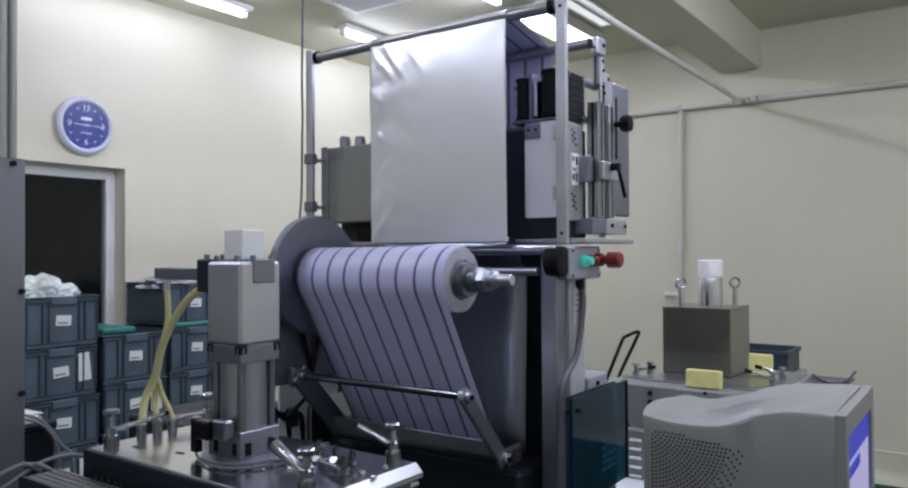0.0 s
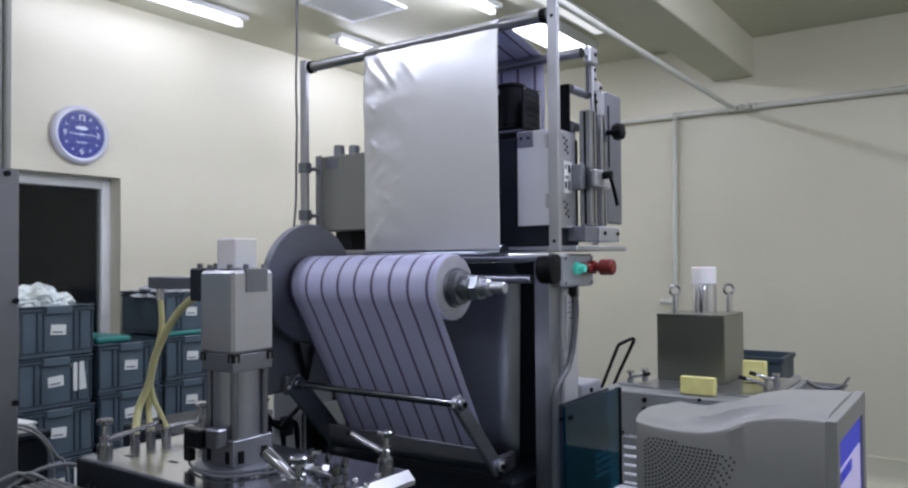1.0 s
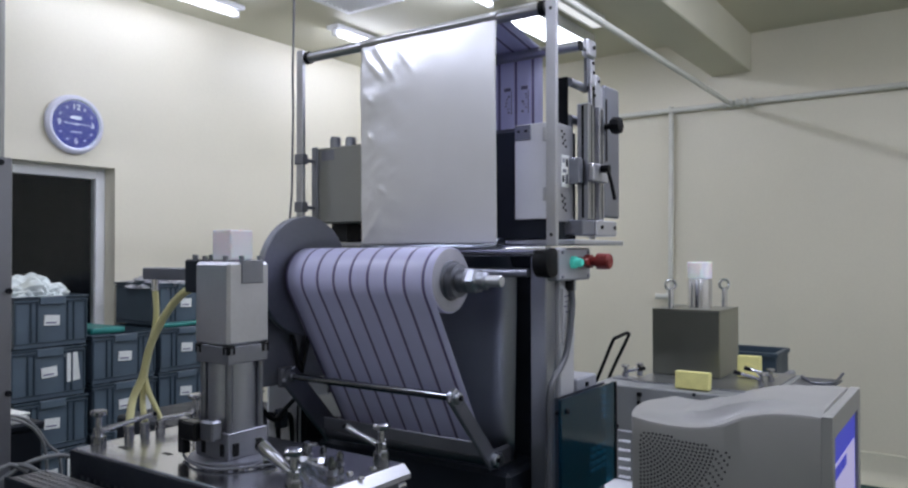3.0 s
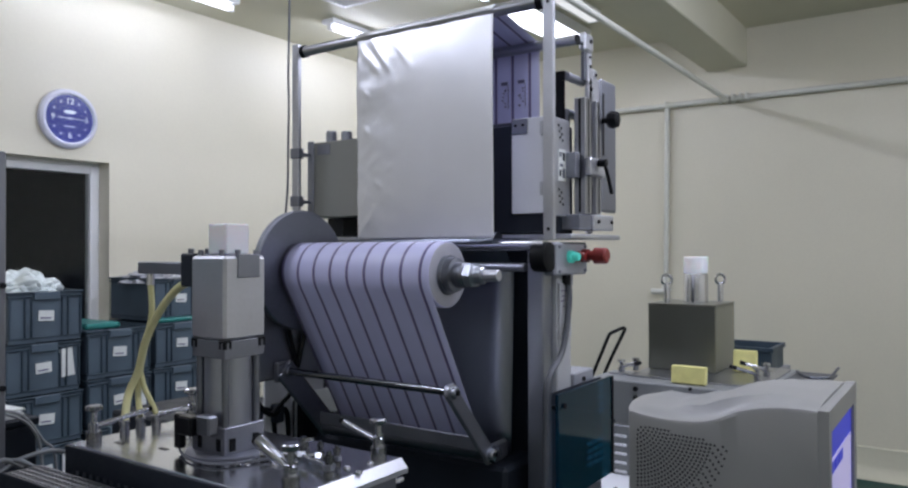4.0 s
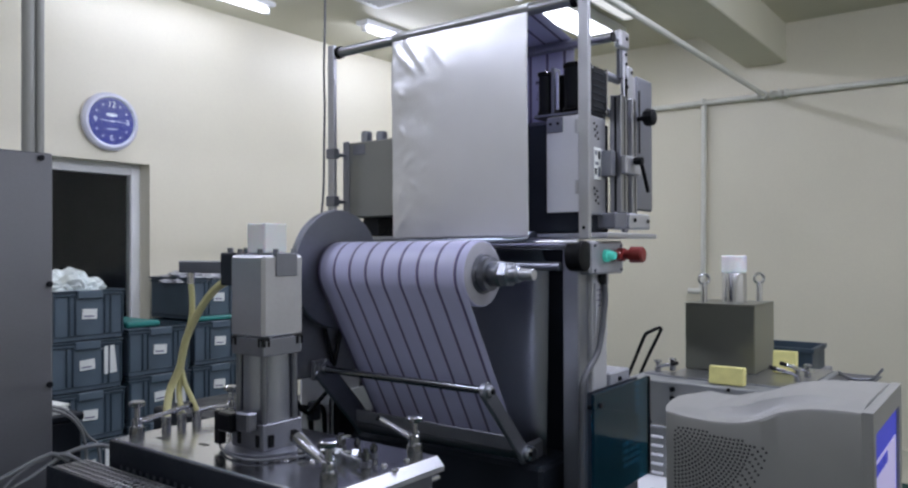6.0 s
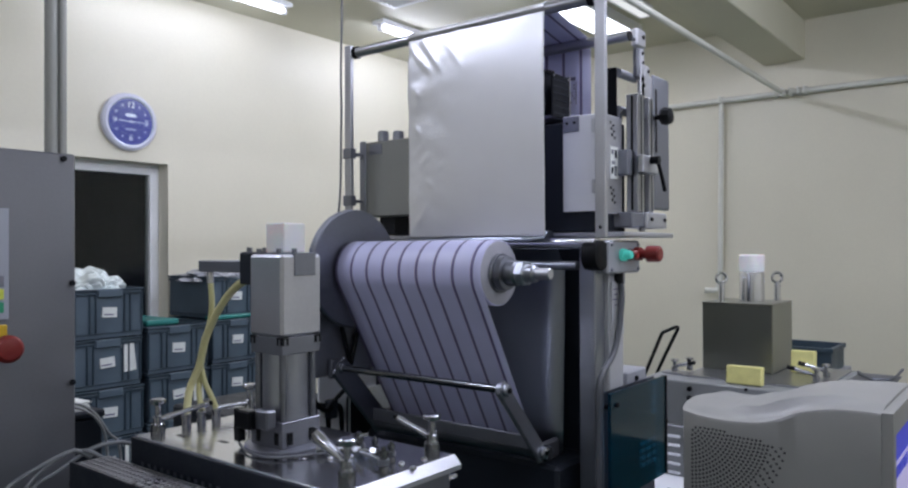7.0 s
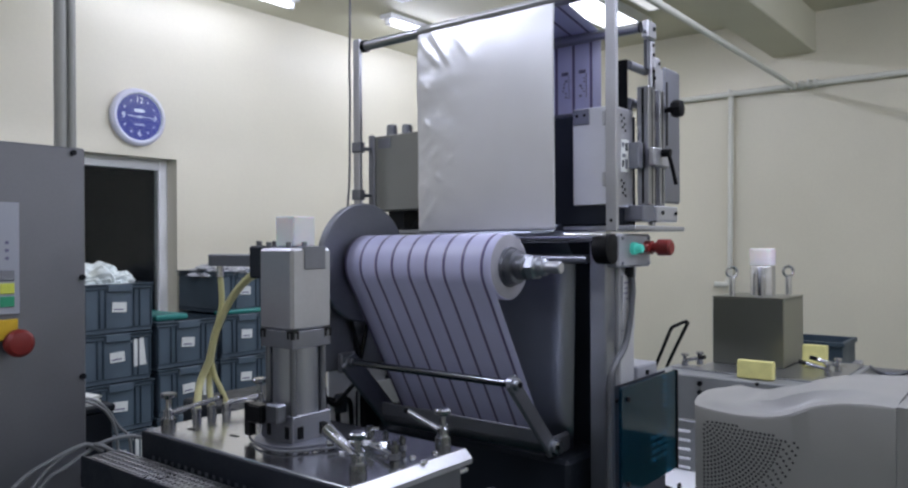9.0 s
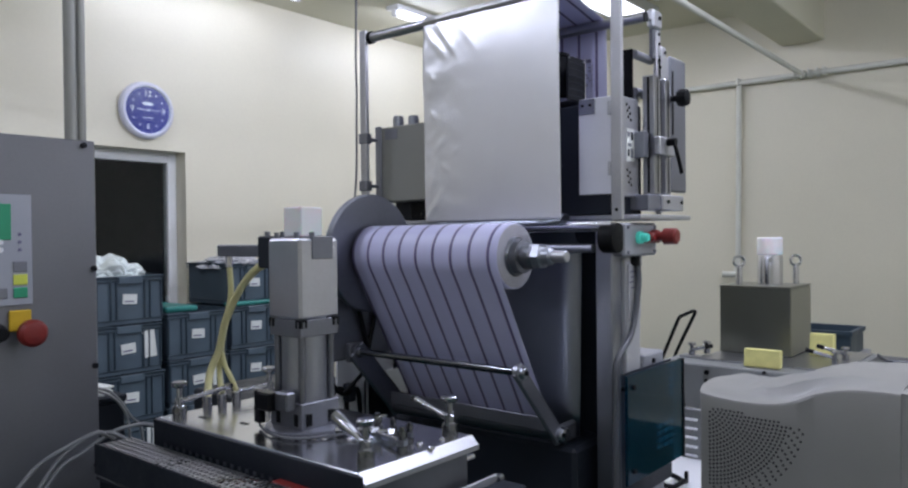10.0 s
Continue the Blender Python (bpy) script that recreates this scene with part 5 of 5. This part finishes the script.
# ---- the tank bench ----
def build_bench():
    b = thing("machine_bench", (2.9, 0.9, 0), "grey painted machine bench carrying a steel plate", "machine bench")
    part("bed", B(2.60, 2.78, 0.605, 1.225, 0.25, 0.944, bevel=0.004), BENCH_GREY, b)
    part("rear_bed", B(2.781, 3.22, 0.605, 1.12, 0.25, 0.944, bevel=0.004), BENCH_GREY, b)
    for z in (0.918, 0.886):
        part("bolt", C((2.592, 1.046, z), (2.601, 1.046, z), 0.009, seg=12), BLACK, b)
    part("bolt", C((2.594, 0.846, 0.938), (2.601, 0.846, 0.938), 0.006, seg=12), BLACK, b)
    part("side_shelf", B(2.98, 3.2, 0.46, 0.604, 0.936, 0.942, bevel=0.001), STEEL_DARK, b)
    for x in (2.7, 3.14):
        for y in (0.66, 1.06):
            part("leg", B(x - 0.04, x + 0.04, y - 0.04, y + 0.04, 0.011, 0.249, bevel=0.004), DARK, b)
    part("plate", B(2.70, 3.19, 0.626, 1.115, 0.9443, 0.95, bevel=0.001), STEEL, b, "bright steel plate")
    part("plate", B(2.715, 2.775, 1.1155, 1.2, 0.9443, 0.952, bevel=0.001), STEEL, b)
    part("deck", B(1.95, 2.588, 0.55, 1.3, 0.57, 0.6, bevel=0.002), WHITE_PLATE, b, "pale enamelled deck")
    lp = part("louvre_panel", B(2.588, 2.599, 0.62, 1.22, 0.56, 0.775, bevel=0.001), BENCH_GREY, b)
    for k in range(5):
        part("louvre", B(2.578, 2.5885, 1.076, 1.122, 0.606 + k * 0.033, 0.616 + k * 0.033, bevel=0.003), WHITE_PLATE, lp)
    part("rail", C((2.58, 0.85, 0.785), (2.58, 1.12, 0.785), 0.005, seg=12), CHROME, b)
    part("rail_end", C((2.55, 1.135, 0.79), (2.60, 1.135, 0.79), 0.009, seg=14), BLACK, b)
    part("cable_coil", add_tube(bmesh.new(), [(2.27 + 0.05 * math.cos(a), 1.05 + 0.05 * math.sin(a), 0.612 + 0.006 * math.sin(3 * a)) for a in [k * math.tau / 10 for k in range(17)]], 0.008), BLACK, b, "black cable coil")
    part("plug", B(2.22, 2.26, 1.03, 1.06, 0.6005, 0.625, bevel=0.004), PAPER, b)
    part("plug", B(2.30, 2.315, 1.00, 1.01, 0.6005, 0.64, bevel=0.002), BLACK, b)
    part("deck_post", B(2.2, 2.26, 0.8, 0.86, 0.011, 0.569, bevel=0.004), DARK, b)
    b.location.z -= 0.011


def build_tank():
    t = thing("steel_tank", (3.03, 0.975, 0.95), "square olive steel tank with a chrome cylinder and white cap", "tank")
    x0, x1, y0, y1, z0, z1 = 2.9, 3.172, 0.84, 1.108, 0.9505, 1.207
    part("shell", B(x0, x1, y0, y1, z0, z1, bevel=0.003), TANK, t)
    part("lid", B(x0 - 0.001, x1 + 0.001, y0 - 0.001, y1 + 0.001, z1 + 0.0005, z1 + 0.006, bevel=0.001), TANK, t)
    cx, cy = 3.03, 0.955
    part("chrome_cylinder", add_lathe(bmesh.new(), (cx, cy, z1 + 0.006), (cx, cy, 1.332), [(0, 0.047), (0.94, 0.047), (1, 0.044)], 40), CHROME, t, "chrome cylinder")
    part("white_cap", add_lathe(bmesh.new(), (cx, cy, 1.332), (cx, cy, 1.40), [(0, 0.044), (0.03, 0.048), (0.94, 0.048), (1, 0.044)], 40), CUBE, t, "white plastic cap")
    for ex, ey in ((2.94, 1.045), (3.13, 0.885)):
        part("eyebolt_stem", add_lathe(bmesh.new(), (ex, ey, z1), (ex, ey, z1 + 0.085), [(0, 0.012), (0.8, 0.012), (1, 0.009)], 18), CHROME, t)
        bm = bmesh.new()
        ring = [(ex + 0.02 * math.cos(a) * 0.75, ey - 0.02 * math.cos(a) * 0.75, z1 + 0.1 + 0.02 * math.sin(a)) for a in [k * math.tau / 20 for k in range(21)]]
        part("eyebolt_ring", add_tube(bm, ring, 0.006, 10, 0), CHROME, t)
    t.location.z -= 0.011


def sponge(loc, rot, size=(0.035, 0.135, 0.085)):
    bm = B(-size[0] / 2, size[0] / 2, -size[1] / 2, size[1] / 2, 0, size[2], bevel=0.0035)
    s = single("sponge", bm, SPONGE, "pale yellow foam sponge leaning on the tank", "sponge", group="sponges")
    s.matrix_basis = pose(loc[0], loc[1], loc[2] - 0.011, *rot)


def bench_clamp(x, y, rz):
    c = thing("toggle_clamp", (x, y, 0.95), "chrome toggle clamp on the bench plate", "clamp", "bench clamps")
    m = pose(x, y, 0.95, 0, 0, rz)
    def P(*p):
        return m @ Vector(p)
    part("stem", add_lathe(bmesh.new(), P(0, 0, 0), P(0, 0, 0.038), [(0, 0.012), (0.5, 0.012), (0.55, 0.007), (1, 0.007)], 16), WORN_CHROME, c)
    part("cap", add_lathe(bmesh.new(), P(0, 0, 0.0375), P(0, 0, 0.049), [(0, 0.008), (0.3, 0.015), (1, 0.013)], 16), WORN_CHROME, c)
    part("arm", add_tube(bmesh.new(), [P(0, 0, 0.022), P(0.035, 0, 0.032), P(0.075, 0, 0.042)], 0.0065), WORN_CHROME, c)
    part("grip", add_tube(bmesh.new(), [P(0.07, 0, 0.041), P(0.095, 0, 0.047)], 0.008, flow=0), BLACK, c)
    c.location.z -= 0.011


def build_bench_things():
    sponge((2.655, 0.868, 0.9455), (0, 5, 0), (0.035, 0.122, 0.064))
    sponge((3.0, 0.757, 0.9515), (0, 5, 0), (0.035, 0.085, 0.085))
    for x, y, rz in ((2.745, 1.16, 250), (2.955, 0.668, 98), (2.84, 0.677, 104), (2.82, 1.13, 200)):
        bench_clamp(x, y, rz)
    t = thing("storage_bin", (3.73, 0.93, 0.855), "blue-grey plastic bin standing on the side table", "bin")
    x0, x1, y0, y1 = 3.6, 3.86, 0.785, 1.08
    z0, z1 = 0.8555, 0.966
    st = thing("side_table", (3.75, 0.8, 0), "plain grey side table behind the bench", "table")
    part("top", B(3.56, 3.90, 0.76, 1.12, 0.83, 0.855, bevel=0.003), GREY_PAINT, st)
    for lx in (3.6, 3.86):
        for ly in (0.80, 1.08):
            part("leg", B(lx - 0.015, lx + 0.015, ly - 0.015, ly + 0.015, 0, 0.8295, bevel=0.002), DARK, st)
    bm = bmesh.new()
    for a in ((x0, x0 + 0.008, y0, y1), (x1 - 0.008, x1, y0, y1), (x0 + 0.008, x1 - 0.008, y0, y0 + 0.008), (x0 + 0.008, x1 - 0.008, y1 - 0.008, y1)):
        add_box(bm, *a, z0, z1, 0.001)
    add_box(bm, x0 + 0.008, x1 - 0.008, y0 + 0.008, y1 - 0.008, z0, z0 + 0.008, 0)
    part("tub", bm, TOTE_RIM, t)
    bm = bmesh.new()
    for a in ((x0 - 0.008, x0, y0 - 0.008, y1 + 0.008), (x1, x1 + 0.008, y0 - 0.008, y1 + 0.008), (x0, x1, y0 - 0.008, y0), (x0, x1, y1, y1 + 0.008)):
        add_box(bm, *a, z1 - 0.02, z1, 0.001)
    part("rim", bm, TOTE_RIM, t)
    r = thing("steel_rod", (3.0, 0.58, 0.95), "thin bent steel rod lying on the bench", "rod")
    part("rod", add_tube(bmesh.new(), [(3.17, 0.60, 0.949), (3.10, 0.57, 0.947), (3.04, 0.53, 0.947), (3.09, 0.475, 0.947), (3.18, 0.455, 0.97)], 0.005), STEEL_DARK, r)
    r.location.z -= 0.011
    h = thing("trolley", (3.74, 2.1, 0), "dark steel trolley with a tall bent handle", "trolley")
    part("handle", add_tube(bmesh.new(), [(3.7, 1.87, 0.35), (3.7, 1.79, 0.56), (3.7, 1.703, 0.762), (3.7, 1.625, 0.945), (3.702, 1.61, 0.973), (3.71, 1.59, 0.984), (3.76, 1.565, 1.0), (3.775, 1.558, 0.993), (3.775, 1.57, 0.965), (3.775, 1.66, 0.78), (3.775, 1.74, 0.58), (3.775, 1.83, 0.35)], 0.009, 12, 5), BLACK, h, "black bent tube handle")
    part("deck", B(3.6, 3.88, 1.8, 2.4, 0.14, 0.35, bevel=0.004), DARK, h)
    for y in (1.88, 2.32):
        for x in (3.64, 3.84):
            part("wheel", C((x - 0.015, y, 0.07), (x + 0.015, y, 0.07), 0.07, seg=24), BLACK, h)


build_bench()
build_tank()
build_bench_things()


# ---- the monitor ----
MX0, MX1, MY0, MY1, MZ = 1.52, 1.918, 0.27, 0.645, 0.74


def flow_rows(rows, y):
    """The values at y on a smooth line through rows of (y, values...)."""
    ys = [r[0] for r in rows]
    i = min(max(sum(1 for v in ys if v <= y) - 1, 0), len(rows) - 2)
    p = [rows[min(max(k, 0), len(rows) - 1)][1:] for k in (i - 1, i, i + 1, i + 2)]
    t = (y - ys[i]) / (ys[i + 1] - ys[i])
    return [0.5 * (2 * b + (c - a) * t + (2 * a - 5 * b + 4 * c - d) * t * t + (3 * b - a - 3 * c + d) * t ** 3) for a, b, c, d in zip(*p)]


def ease(v):
    v = min(max(v, 0), 1)
    return v * v * (3 - 2 * v)


def build_monitor():
    m = thing("crt_monitor", (1.72, 0.45, MZ), "pale grey tube monitor with a lit blue screen and vent holes", "monitor")
    # shoulder height and crown height along the depth
    rows = [(0.27, 1.107, 1.113), (0.30, 1.108, 1.115), (0.36, 1.104, 1.109), (0.416, 1.090, 1.100), (0.465, 1.067, 1.086), (0.507, 1.057, 1.068), (0.564, 1.054, 1.067), (0.613, 1.057, 1.068), (0.645, 1.062, 1.063)]
    bm = bmesh.new()
    rings = []
    w = (MX1 - MX0) / 2
    cx = (MX0 + MX1) / 2
    for k in range(37):
        y = MY0 + (MY1 - MY0) * k / 36
        e, c = flow_rows(rows, y)
        inset = 0.012 * (k / 36) ** 2
        taper = 1 - 0.42 * ease((y - 0.38) / 0.27)  # the far flank narrows towards the back
        ring = [(-w + inset + 0.02, MZ), (-w + inset, MZ + 0.02), (-w + inset, MZ + 0.15), (-w + inset, MZ + 0.25), (-w + inset, e - 0.006), (-w + inset + 0.003, e)]
        for j in range(1, 24):
            a = j / 24
            u = -w + inset + 0.004 + (2 * (w - inset) - 0.008) * a
            d = (1 - abs(2 * a - 1)) * w
            lift = min(1, d / 0.07)
            rise = lift * lift * (3 - 2 * lift)
            # a scoop along the shoulder, with a crest behind it
            crest = ease((0.565 - y) / 0.05) * ease((y - 0.30) / 0.09)
            sharp = ease((d - 0.055) / 0.03)
            ring.append((u, e + (c - e) * (rise + (sharp - rise) * crest) + 0.009 * crest * sharp - 0.005 * ease((y - 0.53) / 0.04) * rise + 0.002 * (d / w)))
        ring += [(w - inset - 0.003, e), (w - inset, e - 0.006), (w - inset, MZ + 0.02), (w - inset - 0.02, MZ)]
        # the back bows out in plan
        rings.append([bm.verts.new((cx + (x if x < 0 else x * taper), y + 0.05 * (1 - (x / w) ** 2) * (k / 36) ** 3, z)) for x, z in ring])
    for u, v in zip(rings, rings[1:]):
        for j in range(len(u)):
            bm.faces.new((u[j], u[(j + 1) % len(u)], v[(j + 1) % len(u)], v[j]))
    bm.faces.new(rings[0])
    bm.faces.new(rings[-1][::-1])
    part("shell", bm, CRT, m)
    bm = bmesh.new()
    bz = 1.110
    for a in ((MX0, MX0 + 0.032, MZ + 0.01, bz), (MX1 - 0.04, MX1, MZ + 0.01, bz), (MX0 + 0.032, MX1 - 0.04, bz - 0.045, bz), (MX0 + 0.032, MX1 - 0.04, MZ + 0.01, MZ + 0.07)):
        add_box(bm, a[0], a[1], MY0 - 0.02, MY0 - 0.0001, a[2], a[3], 0.0008)
    part("bezel", bm, CRT, m)
    scr = part("screen", B(MX0 + 0.03, MX1 - 0.038, MY0 - 0.014, MY0 - 0.003, MZ + 0.068, bz - 0.043, bevel=0.002), SCREEN, m, "lit blue screen")
    part("screen_panel", B(MX0 + 0.045, MX1 - 0.06, MY0 - 0.0152, MY0 - 0.0141, MZ + 0.085, bz - 0.105, bevel=0), SCREEN_PALE, scr, "pale lilac window on the screen")
    for k in range(3):
        part("screen_button", B(MX0 + 0.05 + k * 0.055, MX0 + 0.098 + k * 0.055, MY0 - 0.0162, MY0 - 0.0153, bz - 0.135, bz - 0.112, bevel=0), SCREEN, scr)
    # vent holes in bowed rows on the side
    bm = bmesh.new()
    for i in range(24):
        r = 0.028 + 0.0082 * i
        n = int(r * math.pi / 2 / 0.0082)
        for j in range(n):
            a = (j + 0.5) / n * math.pi / 2
            y, z = 0.652 - r * math.cos(a), 1.052 - r * math.sin(a)
            if y > 0.632 or z > 1.038 - 0.1 * (0.632 - y) or z < MZ + 0.06 or (i > 19 and (i + j) % 2):
                continue
            xs = MX0 + 0.012 * ((y - MY0) / (MY1 - MY0)) ** 2
            add_cyl(bm, (xs - 0.0006, y, z), (xs + 0.002, y, z), 0.0027, seg=8)
    tagged(part("perforation", bm, CRT_HOLE, m, "small round vent holes"), kind="stuff")
    part("stand", add_lathe(bmesh.new(), (cx, 0.45, 0.70), (cx, 0.45, MZ), [(0, 0.13), (0.4, 0.13), (0.5, 0.09), (1, 0.09)], 40), CRT, m)
    d = thing("console_desk", (1.75, 0.4, 0), "plain grey steel console desk under the monitor", "desk")
    part("top", B(1.42, 2.0, 0.05, 0.72, 0.67, 0.70, bevel=0.004), GREY_PAINT, d)
    part("pedestal", B(1.47, 1.95, 0.15, 0.68, 0.0, 0.669, bevel=0.005), CABINET, d)


build_monitor()

# ---- motion ----
def motions():
    rest = HEAD.matrix_basis.copy()
    away = 0.40
    period = 5.7
    cycle = ((0.0, 0.0), (0.34, 0.0), (0.5, 0.02), (0.7, 0.056), (0.9, 0.09), (1.3, 0.154), (1.5, 0.19), (2.4, 0.35), (2.8, away), (3.9, away), (3.98, 0.38), (4.1, 0.30), (4.2, 0.23), (4.3, 0.155), (4.4, 0.085), (4.5, 0.02), (4.58, 0.0), (5.7, 0.0))
    rows = [(t + period * k, rest.copy() @ Matrix.Translation((0, d, 0))) for k in (0, 1) for t, d in cycle if t + period * k <= 10.3 and not (k and t == 0)]
    walk(HEAD, rows)


motions()
